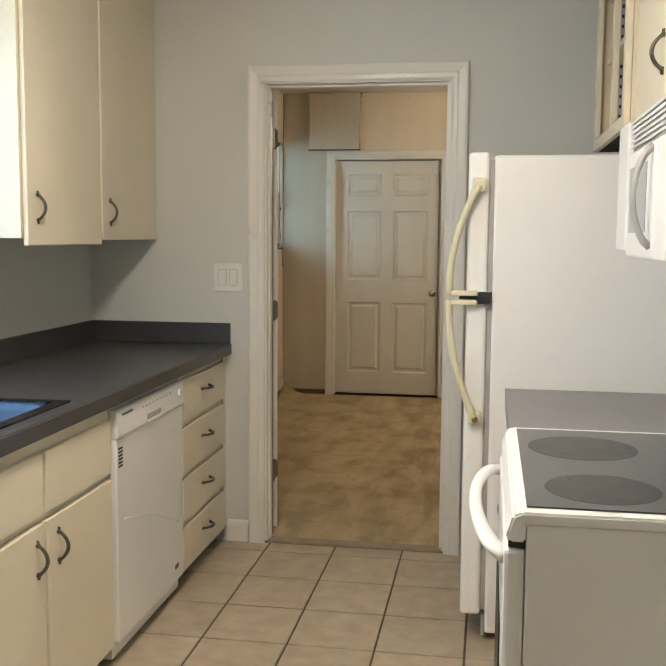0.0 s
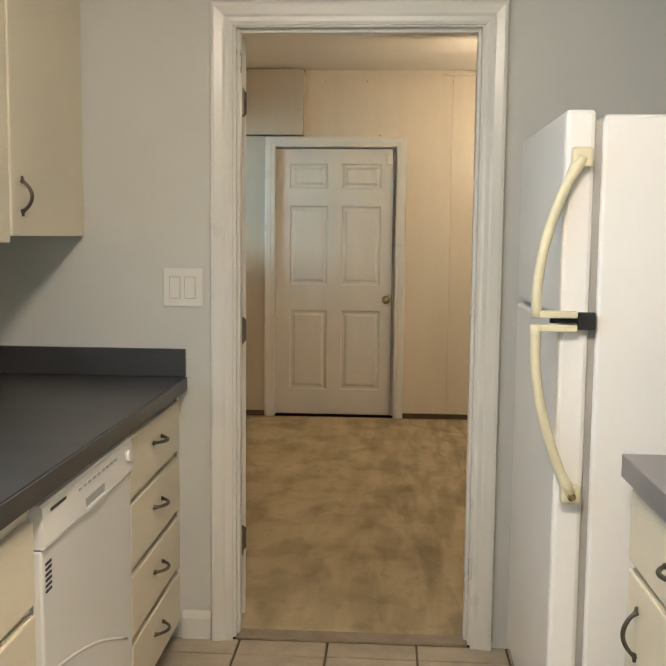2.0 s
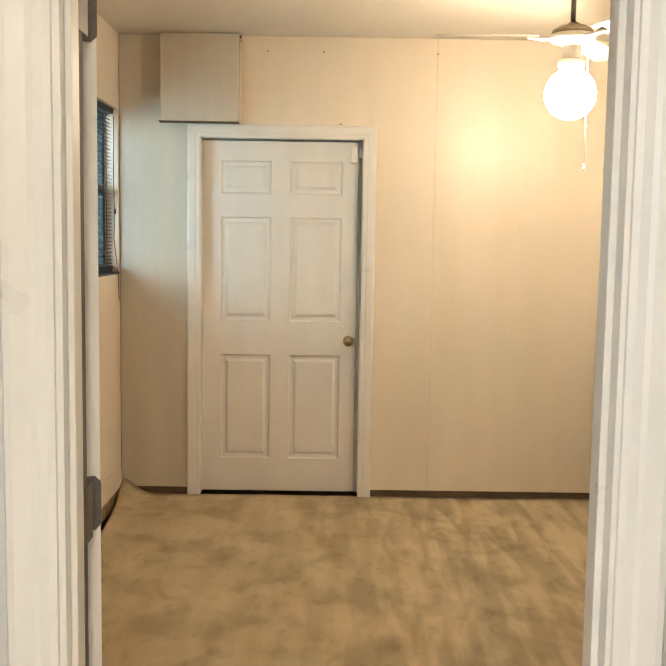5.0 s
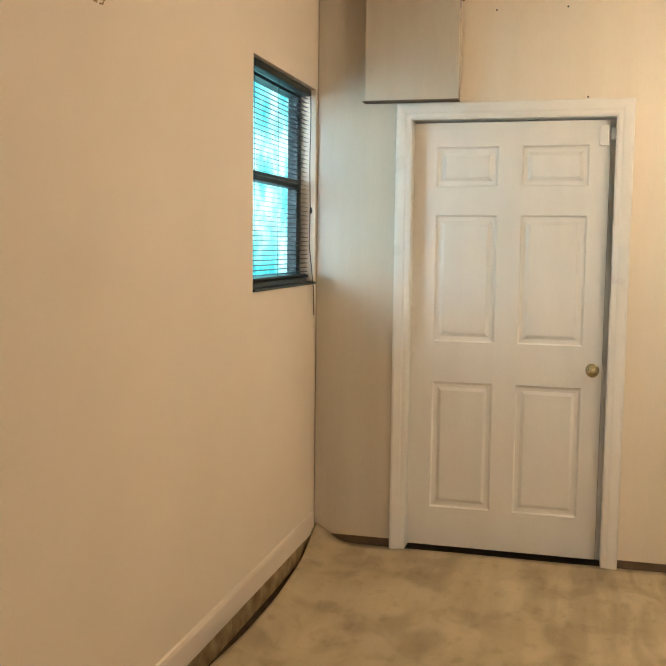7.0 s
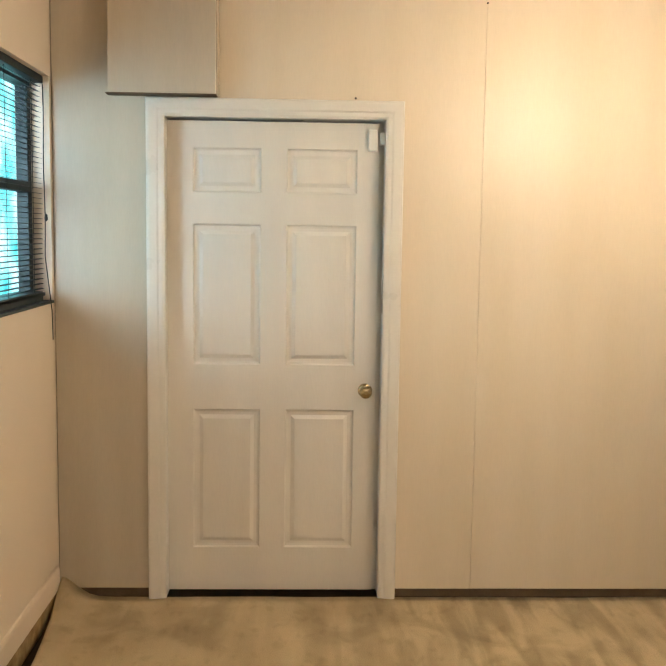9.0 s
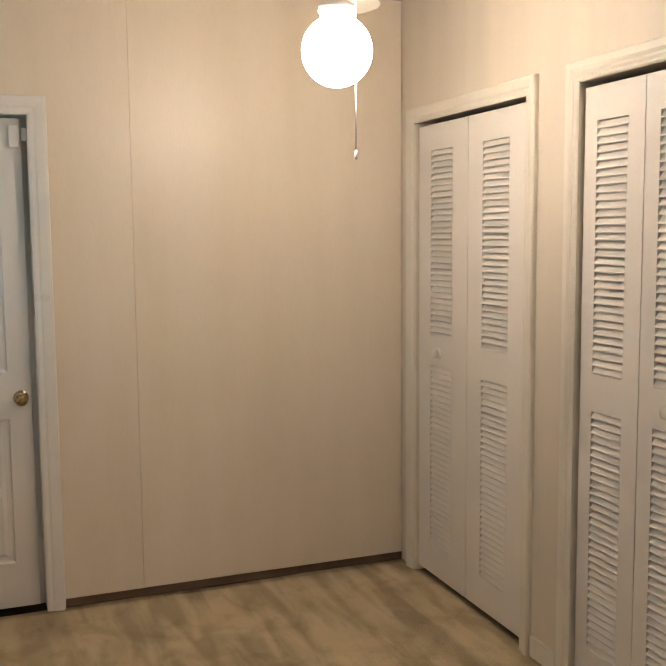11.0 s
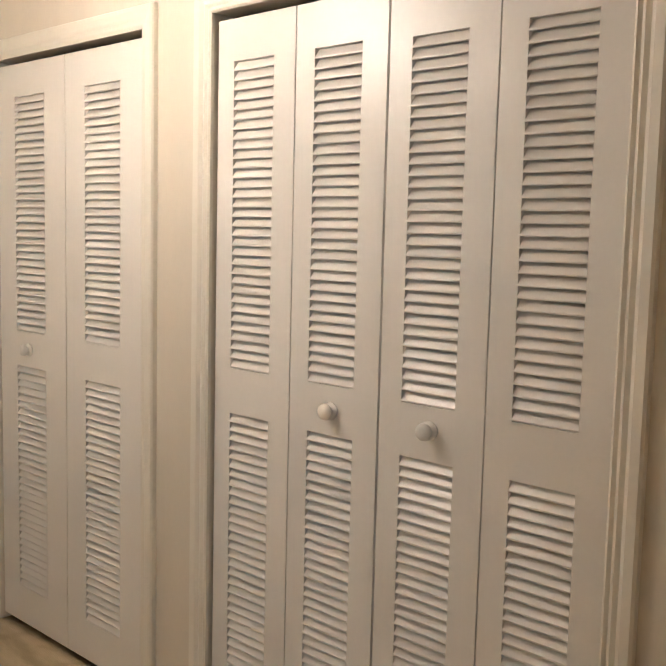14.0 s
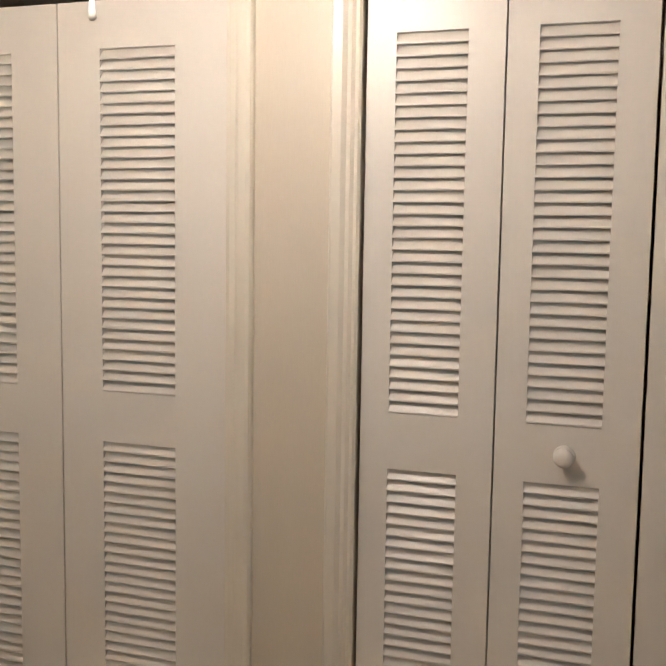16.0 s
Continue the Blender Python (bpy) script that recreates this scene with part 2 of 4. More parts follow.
def tube(bm, points, radii, sides=10, squash=(1, 1)):
    """A closed tube through points; radii may be one number or one a point; squash widens its two cross axes."""
    pts = [Vector(p) for p in points]
    rs = radii if isinstance(radii, (list, tuple)) else [radii] * len(pts)
    rings, side = [], None
    for i, p in enumerate(pts):
        d = (pts[min(i + 1, len(pts) - 1)] - pts[max(i - 1, 0)]).normalized()
        if side is None:
            side = d.cross(Vector((0, 0, 1)) if abs(d.z) < 0.9 else Vector((0, 1, 0))).normalized()
        side = (side - d * side.dot(d)).normalized()
        up = d.cross(side)
        rings.append([bm.verts.new(p + rs[i] * (squash[0] * math.cos(a) * side + squash[1] * math.sin(a) * up)) for a in (2 * math.pi * k / sides for k in range(sides))])
    for r, s in zip(rings, rings[1:]):
        for k in range(sides):
            bm.faces.new((r[k], r[(k + 1) % sides], s[(k + 1) % sides], s[k]))
    bm.faces.new(rings[0][::-1]), bm.faces.new(rings[-1])
    for f in bm.faces:
        f.smooth = True
    return bm


def lathe(bm, profile, centre, axis="z", sides=32):
    """Turns (radius, height) pairs about an axis through centre."""
    c = Vector(centre)
    rings = []
    for r, h in profile:
        ring = []
        for k in range(sides):
            a = 2 * math.pi * k / sides
            u, v = r * math.cos(a), r * math.sin(a)
            p = {"z": (u, v, h), "x": (h, u, v), "y": (u, h, v)}[axis]
            ring.append(bm.verts.new(c + Vector(p)))
        rings.append(ring)
    for r, s in zip(rings, rings[1:]):
        for k in range(sides):
            bm.faces.new((r[k], r[(k + 1) % sides], s[(k + 1) % sides], s[k]))
    bm.faces.new(rings[0]), bm.faces.new(rings[-1])
    bmesh.ops.recalc_face_normals(bm, faces=bm.faces)
    for f in bm.faces:
        f.smooth = len(f.verts) == 4
    return bm


def arc(a, b, out, n=12, power=1.0):
    """Points from a to b that bulge by the vector out."""
    a, b, out = Vector(a), Vector(b), Vector(out)
    return [a.lerp(b, k / n) + out * math.sin(math.pi * k / n) ** power for k in range(n + 1)]


def mesh_of(name, bm, mat):
    me = bpy.data.meshes.new(name)
    bmesh.ops.recalc_face_normals(bm, faces=bm.faces)
    bm.to_mesh(me)
    bm.free()
    me.materials.append(mat)
    return me


def part(name, bm, mat, parent, label=""):
    ob = new(name, mesh_of(name, bm, mat))
    ob.parent = parent
    ob.matrix_parent_inverse = parent.matrix_world.inverted()
    return tagged(ob, label)


def thing(name, at, label, category, group="", kind=""):
    ob = new(name)
    ob.location = at
    ob.empty_display_size = 0.1
    bpy.context.view_layer.update()
    return tagged(ob, label, category, group, kind)


def solid(name, bm, mat, label, category, group="", kind=""):
    return tagged(new(name, mesh_of(name, bm, mat)), label, category, group, kind)


def B(*a):
    return box(bmesh.new(), *a)


def structure(name, bm, mat, label, category):
    return solid(name, bm, mat, label, category, kind="structure")


# ---- the shell ----
KL, KR, KY0, KY1 = -1.5, 1.0, -2.0, 3.53
RL, RR, RY0, RY1 = -1.5, 1.5, 3.645, 7.54
KH, RH = 2.44, 2.594
DX0, DX1, DH = -0.70, 0.125, 2.055

bm = B(KL - 0.12, KL, KY0 - 0.12, 1.12, 0, KH)
box(bm, KL - 0.12, KL, 2.12, KY1, 0, KH)
box(bm, KL - 0.12, KL, 1.12, 2.12, 0, 1.12)
box(bm, KL - 0.12, KL, 1.12, 2.12, 2.12, KH)
structure("wall_kitchen_west", bm, M_KWALL, "pale grey painted kitchen wall behind the counter", "wall")
structure("wall_kitchen_east", B(KR, KR + 0.12, KY0 - 0.12, KY1, 0, KH), M_KWALL, "pale grey painted kitchen wall behind the appliances", "wall")
structure("wall_kitchen_south", B(KL, KR, KY0 - 0.12, KY0, 0, KH), M_KWALL, "pale grey painted end wall of the kitchen", "wall")
bm = B(KL - 0.12, DX0, KY1, RY0 - 0.055, 0, RH)
box(bm, DX1, RR + 0.1, KY1, RY0 - 0.055, 0, RH)
box(bm, DX0, DX1, KY1, RY0 - 0.055, DH, RH)
structure("wall_kitchen_north", bm, M_KWALL, "pale grey painted wall with the doorway to the carpeted room", "wall")
bm = B(RL - 0.12, DX0, RY0 - 0.055, RY0, 0, RH)
box(bm, DX1, RR + 0.1, RY0 - 0.055, RY0, 0, RH)
box(bm, DX0, DX1, RY0 - 0.055, RY0, DH, RH)
structure("wall_room_south", bm, M_TAN, "tan painted wall around the doorway", "wall")
structure("ceiling_kitchen", B(KL - 0.12, KR + 0.12, KY0 - 0.12, KY1, KH, KH + 0.1), M_CEIL, "plain white kitchen ceiling", "ceiling")
structure("ceiling_room", B(RL - 0.12, RR + 0.8, KY1, RY1 + 0.3, RH, RH + 0.1), M_CEIL, "off-white painted ceiling of the carpeted room", "ceiling")

WY0, WY1, WZ0, WZ1 = 6.635, 7.515, 1.267, 2.18
bm = B(RL - 0.14, RL, RY0, WY0, 0, RH)
box(bm, RL - 0.14, RL, WY1, RY1 + 0.2, 0, RH)
box(bm, RL - 0.14, RL, WY0, WY1, 0, WZ0)
box(bm, RL - 0.14, RL, WY0, WY1, WZ1, RH)
structure("wall_room_west", bm, M_TAN, "tan painted wall with a small window", "wall")

# the far wall: backing, and painted panels in front that stop short of the floor
FX0, FX1 = -1.042, -0.134
bm = B(RL, FX0 - 0.0185, RY1 + 0.012, RY1 + 0.2, 0, RH)
box(bm, FX1 + 0.0185, RR + 0.1, RY1 + 0.012, RY1 + 0.2, 0, RH)
box(bm, FX0 - 0.0185, FX1 + 0.0185, RY1 + 0.012, RY1 + 0.2, 2.0525, RH)
box(bm, FX0 - 0.05, FX1 + 0.05, RY1 + 0.2, RY1 + 0.3, -0.03, RH)
far = structure("wall_room_north", bm, M_BACKING, "panelled wall of cream painted hardboard sheets around a door", "wall")
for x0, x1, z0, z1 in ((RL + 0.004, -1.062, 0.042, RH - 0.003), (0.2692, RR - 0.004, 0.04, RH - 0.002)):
    part("wall_panel", B(x0, x1, RY1, RY1 + 0.012, z0, z1, 0.0012), M_GREYPANEL if x0 < -1 else M_PANEL, far)
bm = B(-0.818, 0.268, RY1, RY1 + 0.012, 2.09, RH - 0.002)
box(bm, -0.115, 0.268, RY1, RY1 + 0.012, 0.04, 2.09)
part("wall_panel", bm, M_PANEL, far)
part("wall_panel", B(-1.0615, -0.8195, RY1, RY1 + 0.012, 2.054, RH - 0.02), M_PANEL, far)
part("proud_panel", B(-1.255, -0.826, RY1 - 0.07, RY1 - 0.001, 2.116, RH - 0.006, 0.002), M_GREYPANEL, far, "boxed-out cream panel standing proud of the wall")
# brown strip draws the dark shadow line along the panel's lower edge
part("ledge", B(-1.266, -0.824, RY1 - 0.074, RY1 - 0.002, 2.111, 2.1155, 0.001), M_BACKING, far, "thin brown ledge strip drawing the shadow line under the panel")

# closets behind the east wall
bm = bmesh.new()
C1, C2, C3, CH = (6.497, 7.395), (4.985, 6.185), (3.765, 4.662), 2.04
for y0, y1 in ((RY0, C3[0]), (C3[1], C2[0]), (C2[1], C1[0]), (C1[1], RY1 + 0.01)):
    box(bm, RR, RR + 0.1, y0, y1, 0, RH)
for y0, y1 in (C1, C2, C3):
    box(bm, RR, RR + 0.1, y0, y1, CH, RH)
structure("wall_room_east", bm, M_EAST, "cream painted wall with three closet openings", "wall")
for y0, y1 in ((KY1, RY0), (RY1 + 0.012, RY1 + 0.2), (4.72, 4.80), (6.30, 6.38)):
    structure("closet_end_wall", B(RR + 0.1, RR + 0.7, y0, y1, 0, RH), M_EAST, "plain end wall of a closet", "wall")
structure("closet_back_wall", B(RR + 0.7, RR + 0.8, KY1, RY1 + 0.2, 0, RH), M_EAST, "plain wall at the back of the closets", "wall")

# floors
structure("floor_room", B(RL, RR + 0.7, 3.585, RY1 + 0.3, -0.07, -0.03), M_SUBFLOOR, "bare dark subfloor under the carpet", "floor")
bm = bmesh.new()
nx, ny = 44, 60
def carpet_left(y):
    """Where the carpet's loose edge runs, away from the west wall."""
    t = (y - 5.2) / 2.3
    return RL + 0.012 + (0.105 * math.sin(math.pi * min(max(t, 0), 1)) ** 1.3)
grid = []
for j in range(ny + 1):
    y = 3.60 + (RY1 + 0.005 - 3.60) * j / ny
    row = []
    for i in range(nx + 1):
        s = i / nx
        x = carpet_left(y) + (RR + 0.08 - carpet_left(y)) * s ** 1.5
        d = x - carpet_left(y)
        t = min(max((y - 4.9) / 2.4, 0), 1)
        lip = (0.012 + 0.06 * math.sin(math.pi * t) + 0.075 * max(0, (y - 7.1) / 0.44) ** 2) * math.exp(-(d / 0.085) ** 2) * (1 if y > 4.6 else 0.3)
        row.append(bm.verts.new((x, y, lip + 0.004 * noise.noise(Vector((x * 3, y * 3, 0))))))
    grid.append(row)
for a, b in zip(grid, grid[1:]):
    for i in range(nx):
        bm.faces.new((a[i], a[i + 1], b[i + 1], b[i])).smooth = True
under = [[bm.verts.new(v.co - Vector((0, 0, 0.011))) for v in row] for row in grid]
for a, b in zip(under, under[1:]):
    for i in range(nx):
        bm.faces.new((a[i], b[i], b[i + 1], a[i + 1])).smooth = True
for j in range(ny):
    bm.faces.new((grid[j][0], grid[j + 1][0], under[j + 1][0], under[j][0]))
    bm.faces.new((grid[j + 1][nx], grid[j][nx], under[j][nx], under[j + 1][nx]))
for i in range(nx):
    bm.faces.new((grid[0][i + 1], grid[0][i], under[0][i], under[0][i + 1]))
    bm.faces.new((grid[ny][i], grid[ny][i + 1], under[ny][i + 1], under[ny][i]))
carpet = solid("carpet", bm, M_CARPET, "worn beige carpet with brown stains, curling loose along one wall", "carpet", kind="structure")
structure("floor_kitchen", B(KL, KR, KY0, 3.585, -0.05, -0.006), M_GROUT, "floor of square beige tiles with dark grout", "floor")
structure("threshold", B(DX0 + 0.02, DX1 - 0.02, 3.535, 3.605, -0.004, 0.009, 0.004), M_STRIP, "worn brown threshold strip between tiles and carpet", "threshold")


# ---- kitchen doorway: lining, casing, open door ----
def casing(name, parent_label, x0, x1, ztop, y, out, mat, width, fluted=False, axis="x", group=""):
    """A door casing round x0..x1 on the plane y, standing out by the sign of out; three mitred boards with a moulded face."""
    t = thing(name, (x0, y, 0) if axis == "x" else (y, x0, 0), parent_label, "door casing", group, "structure")
    if fluted:
        prof = [(0, 0), (0, 0.010), (0.006, 0.014), (0.014, 0.010), (0.022, 0.015), (0.032, 0.011), (0.042, 0.018), (width - 0.006, 0.020), (width, 0.015), (width, 0)]
    else:
        prof = [(0, 0), (0, 0.009), (0.010, 0.013), (0.024, 0.013), (0.032, 0.017), (width - 0.014, 0.021), (width - 0.004, 0.020), (width, 0.014), (width, 0)]
    sgn = 1 if out > 0 else -1

    def board(pts_of):
        bm = bmesh.new()
        lo, hi = [], []
        for u, h in prof:
            p, q = pts_of(u)
            for lst, c in ((lo, p), (hi, q)):
                co = (c[0], y + sgn * h, c[1]) if axis == "x" else (y + sgn * h, c[0], c[1])
                lst.append(bm.verts.new(co))
        bm.faces.new(lo), bm.faces.new(hi)
        for i in range(len(lo)):
            j = (i + 1) % len(lo)
            bm.faces.new((lo[i], lo[j], hi[j], hi[i]))
        return bm
    part("side_board", board(lambda u: ((x0 - u, 0), (x0 - u, ztop + u))), mat, t)
    part("side_board", board(lambda u: ((x1 + u, 0), (x1 + u, ztop + u))), mat, t)
    part("head_board", board(lambda u: ((x0 - u, ztop + u), (x1 + u, ztop + u))), mat, t)
    return t


casing("trim_kitchen_doorway", "white moulded casing round the kitchen doorway", -0.69, 0.113, 2.04, KY1, -1, M_TRIM, 0.072)
casing("trim_room_doorway", "white moulded casing round the doorway in the carpeted room", -0.69, 0.113, 2.04, RY0, 1, M_TRIM, 0.072)
jamb = thing("door_lining", (DX0, KY1, 0), "white painted lining of the open doorway", "door lining", kind="structure")
part("jamb_board", B(DX0, DX0 + 0.02, KY1, RY0, 0.009, DH - 0.02), M_TRIM, jamb)
part("jamb_board", B(DX1 - 0.02, DX1, KY1, RY0, 0.009, DH - 0.02), M_TRIM, jamb)
# added strip: the hinge gap's shade, put into its colour
part("hinge_shade_strip", B(DX0 + 0.0202, DX0 + 0.022, 3.5965, RY0 - 0.001, 0.012, DH - 0.021), M_HINGE_SHADE, jamb, "dark brown strip standing in for shade in the hinge gap")
part("jamb_head", B(DX0, DX1, KY1, RY0, DH - 0.02, DH), M_TRIM, jamb)
for a in ((DX0 + 0.02, DX0 + 0.030, 3.555, 3.595, 0.012, DH - 0.02), (DX1 - 0.032, DX1 - 0.02, 3.56, 3.60, 0.012, DH - 0.02), (DX0 + 0.030, DX1 - 0.032, 3.56, 3.60, DH - 0.032, DH - 0.02)):
    part("door_stop", B(*a, 0.002), M_TRIM, jamb)


def panel_door(name, width, height, depth, mat, label, columns, rows):
    """A moulded six-panel door: origin at the hinge edge's bottom, width along x, front towards -y."""
    d = thing(name, (0, 0, 0), label, "door", kind="structure")
    bm = bmesh.new()
    xs = [0] + [v for c in columns for v in c] + [width]
    zs = [0] + [v for r in rows for v in r] + [height]
    for i in range(0, len(xs), 2):
        box(bm, xs[i], xs[i + 1], 0, depth, 0, height)
    for c in columns:
        for i in range(0, len(zs), 2):
            box(bm, c[0], c[1], 0, depth, zs[i], zs[i + 1])
    part("slab", bm, mat, d)
    for c in columns:
        for r in rows:
            bm = bmesh.new()
            for front in (1, -1):
                rings = []
                for inset, dep in ((0, 0.0), (0.006, 0.012), (0.014, 0.014), (0.026, 0.014), (0.042, 0.004)):
                    yy = dep if front == 1 else depth - dep
                    rings.append([bm.verts.new((x, yy, z)) for x, z in ((c[0] + inset, r[0] + inset), (c[1] - inset, r[0] + inset), (c[1] - inset, r[1] - inset), (c[0] + inset, r[1] - inset))])
                for p, q in zip(rings, rings[1:]):
                    for k in range(4):
                        bm.faces.new((p[k], p[(k + 1) % 4], q[(k + 1) % 4], q[k]))
                bm.faces.new(rings[-1])
            part("door_panel", bm, mat, d)
    return d


def door_knob(parent, x, y, z, sign, mat):
    bm = lathe(bmesh.new(), [(0.030, 0), (0.031, 0.004), (0.026, 0.008), (0.011, 0.012), (0.010, 0.030), (0.016, 0.036), (0.025, 0.045), (0.027, 0.054), (0.022, 0.063), (0.008, 0.068)] if sign > 0 else
               [(0.030, 0), (0.031, -0.004), (0.026, -0.008), (0.011, -0.012), (0.010, -0.030), (0.016, -0.036), (0.025, -0.045), (0.027, -0.054), (0.022, -0.063), (0.008, -0.068)], (x, y, z), "y", 28)
    return part("door_knob", bm, mat, parent, "round polished brass knob")


def place(ob, m):
    ob.matrix_world = m
    return ob


COLS, ROWS = ((0.107, 0.392), (0.499, 0.794)), ((0.19, 0.80), (0.993, 1.587), (1.72, 1.903))
far_door = panel_door("door_2", 0.884, 2.013, 0.035, M_DOOR, "closed white six-panel door with a brass knob", COLS, ROWS)
door_knob(far_door, 0.842, 0, 0.886, -1, M_BRASS)
bm = B(0.838, 0.876, -0.026, -0.0005, 1.897, 1.985, 0.004)
part("alarm_contact", bm, M_SWITCH, far_door, "small white alarm contact")
place(far_door, pose(-1.041, 7.60, 0.012))
casing("trim_far_door", "white casing round the closed panelled door", FX0, FX1, 2.034, RY1, -1, M_TRIM, 0.074)
lining = thing("far_door_lining", (FX0, RY1, 0), "white painted lining behind the far door's casing", "door lining", kind="structure")
part("jamb_board", B(FX0 - 0.018, FX0, RY1 + 0.002, RY1 + 0.15, 0, 2.034), M_TRIM, lining)
part("jamb_board", B(FX1, FX1 + 0.018, RY1 + 0.002, RY1 + 0.15, 0, 2.034), M_TRIM, lining)
part("jamb_head", B(FX0 - 0.018, FX1 + 0.018, RY1 + 0.002, RY1 + 0.15, 2.034, 2.052), M_TRIM, lining)
part("door_stop", B(FX1 - 0.02, FX1, 7.636, 7.66, 0, 2.034), M_TRIM, lining)
solid("alarm_sensor", B(-0.156, -0.1345, 7.565, 7.59, 1.935, 1.985, 0.003), M_SWITCH, "small white alarm sensor fixed beside the door", "sensor")

open_door = panel_door("door_1", 0.76, 2.015, 0.035, M_DOOR, "white panelled door standing open into the carpeted room", ((0.10, 0.335), (0.425, 0.66)), ROWS)
for z in (0.235, 0.98, 1.755):
    bm = prism(bmesh.new(), [(0.000, z + 0.010), (0.010, z), (0.034, z), (0.034, z + 0.09), (0.010, z + 0.09), (0.000, z + 0.080)], 0, -0.0035, -0.0005)
    hinge = part("hinge", bm, M_HINGE, open_door, "dark worn steel hinge leaf")
    part("hinge_knuckle", tube(bmesh.new(), [(-0.004, 0.040, z - 0.002), (-0.004, 0.040, z + 0.092)], 0.0065, 12), M_HINGE, hinge)
    for a, b in ((0.012, 0.015), (0.022, 0.045), (0.012, 0.075)):
        part("screw", lathe(bmesh.new(), [(0.0035, 0), (0.0035, -0.0008), (0.002, -0.0012)], (-0.0036, a, z + b), "x", 10), M_PEWTER, hinge)
door_knob(open_door, 0.70, 0.035, 0.90, 1, M_BRASS)
place(open_door, pose(-0.674, 3.712, 0.02, 0, 0, 125))
for z in (0.255, 1.00, 1.775):
    bm = box(bmesh.new(), -0.6778, -0.6752, 3.612, 3.668, z, z + 0.09, 0.0008)
    part("hinge_leaf", bm, M_HINGE, jamb, "dark worn steel hinge leaf")


# ---- west window ----
win = thing("window_1", (RL, WY0, WZ0), "small dark-framed sash window with bright greenery outside", "window", kind="structure")
fx0, fx1 = RL - 0.125, RL - 0.075
for n, a in (("frame_side", (fx0, fx1, WY0, WY0 + 0.045, WZ0, WZ1)), ("frame_side", (fx0, fx1, WY1 - 0.045, WY1, WZ0, WZ1)), ("frame_head", (fx0, fx1, WY0 + 0.045, WY1 - 0.045, WZ1 - 0.045, WZ1)),
             ("frame_sill", (fx0, fx1 + 0.05, WY0 + 0.045, WY1 - 0.045, WZ0, WZ0 + 0.05)), ("meeting_rail", (fx0 + 0.005, fx1 + 0.008, WY0 + 0.045, WY1 - 0.045, 1.715, 1.755)), ("sash_stile", (fx0 + 0.012, fx1 + 0.01, WY1 - 0.085, WY1 - 0.0455, WZ0 + 0.05, 1.714)), ("sash_stile", (fx0 + 0.012, fx1 + 0.01, WY0 + 0.0455, WY0 + 0.08, WZ0 + 0.05, 1.714))):
    part(n, B(*a, 0.003), M_WINFRAME, win)
for z0, z1 in ((WZ0 + 0.05, 1.715), (1.755, WZ1 - 0.045)):
    p = part("pane", B(fx0 + 0.02, fx0 + 0.024, WY0 + 0.045, WY1 - 0.045, z0, z1), M_GLASS, win)
    p.visible_shadow = False
part("reveal_lining", B(RL - 0.075, RL - 0.002, WY0 + 0.0005, WY0 + 0.004, WZ0, WZ1), M_WINFRAME, win)
part("window_sill", B(RL - 0.075, RL + 0.008, WY0 + 0.004, WY1 - 0.001, WZ0 + 0.0005, WZ0 + 0.012, 0.002), M_WINFRAME, win)
blind = thing("window_blind", (RL - 0.035, WY0, WZ1), "dark slatted mini blind hanging in the window", "blind")
part("headrail", B(RL - 0.055, RL - 0.02, WY0 + 0.012, WY1 - 0.012, WZ1 - 0.032, WZ1 - 0.002, 0.003), M_WINFRAME, blind)
part("bottom_rail", B(RL - 0.05, RL - 0.025, WY0 + 0.012, WY1 - 0.012, WZ0 + 0.03, WZ0 + 0.045, 0.003), M_WINFRAME, blind)
bm = bmesh.new()
prism(bm, [(-0.0085, 0.0), (0, 0.0012), (0.0085, 0.0), (0.0085, 0.0007), (0, 0.0019), (-0.0085, 0.0007)], 1, WY0 + 0.015, WY1 - 0.015)
slat_mesh = mesh_of("blind_slat", bm, M_BLIND)
for k in range(41):
    ob = new("slat", slat_mesh)
    ob.parent, ob.matrix_parent_inverse = blind, blind.matrix_world.inverted()
    ob.location = (RL - 0.0375, 0, WZ0 + 0.06 + k * 0.0202)
    ob.rotation_euler = (0, radians(9), 0)
for y in (WY0 + 0.12, 7.06, WY1 - 0.12):
    part("ladder_cord", tube(bmesh.new(), [(RL - 0.0375, y, WZ0 + 0.04), (RL - 0.0375, y, WZ1 - 0.02)], 0.0012, 6), M_BLIND, blind)
pts = [(RL - 0.012, WY1 - 0.05 + 0.006 * math.sin(k * 1.3), WZ1 - 0.04 - k * 0.085) for k in range(9)] + [(RL + 0.012, WY1 - 0.055, 1.24), (RL + 0.013, WY1 - 0.05, 1.12)]
part("pull_cord", tube(bmesh.new(), pts, 0.0022, 6), M_BLACK, blind, "dark tangled pull cord")
part("cord_toggle", lathe(bmesh.new(), [(0.003, 0), (0.007, 0.006), (0.006, 0.024), (0.003, 0.03)], (RL - 0.008, WY1 - 0.045, 1.60), "z", 12), M_BLACK, blind)
structure("backdrop", B(-4.6, -4.5, 4.5, 48.0, -0.3, 14.0), M_BACKDROP, "bright blue-green foliage beyond the window", "backdrop")
structure("ground", B(-60, 60, -60, 60, -0.4, -0.3), material("grass_ground", (0.07, 0.10, 0.04), 0.95, vary=0.3, scale=2), "grassy ground outside", "ground")

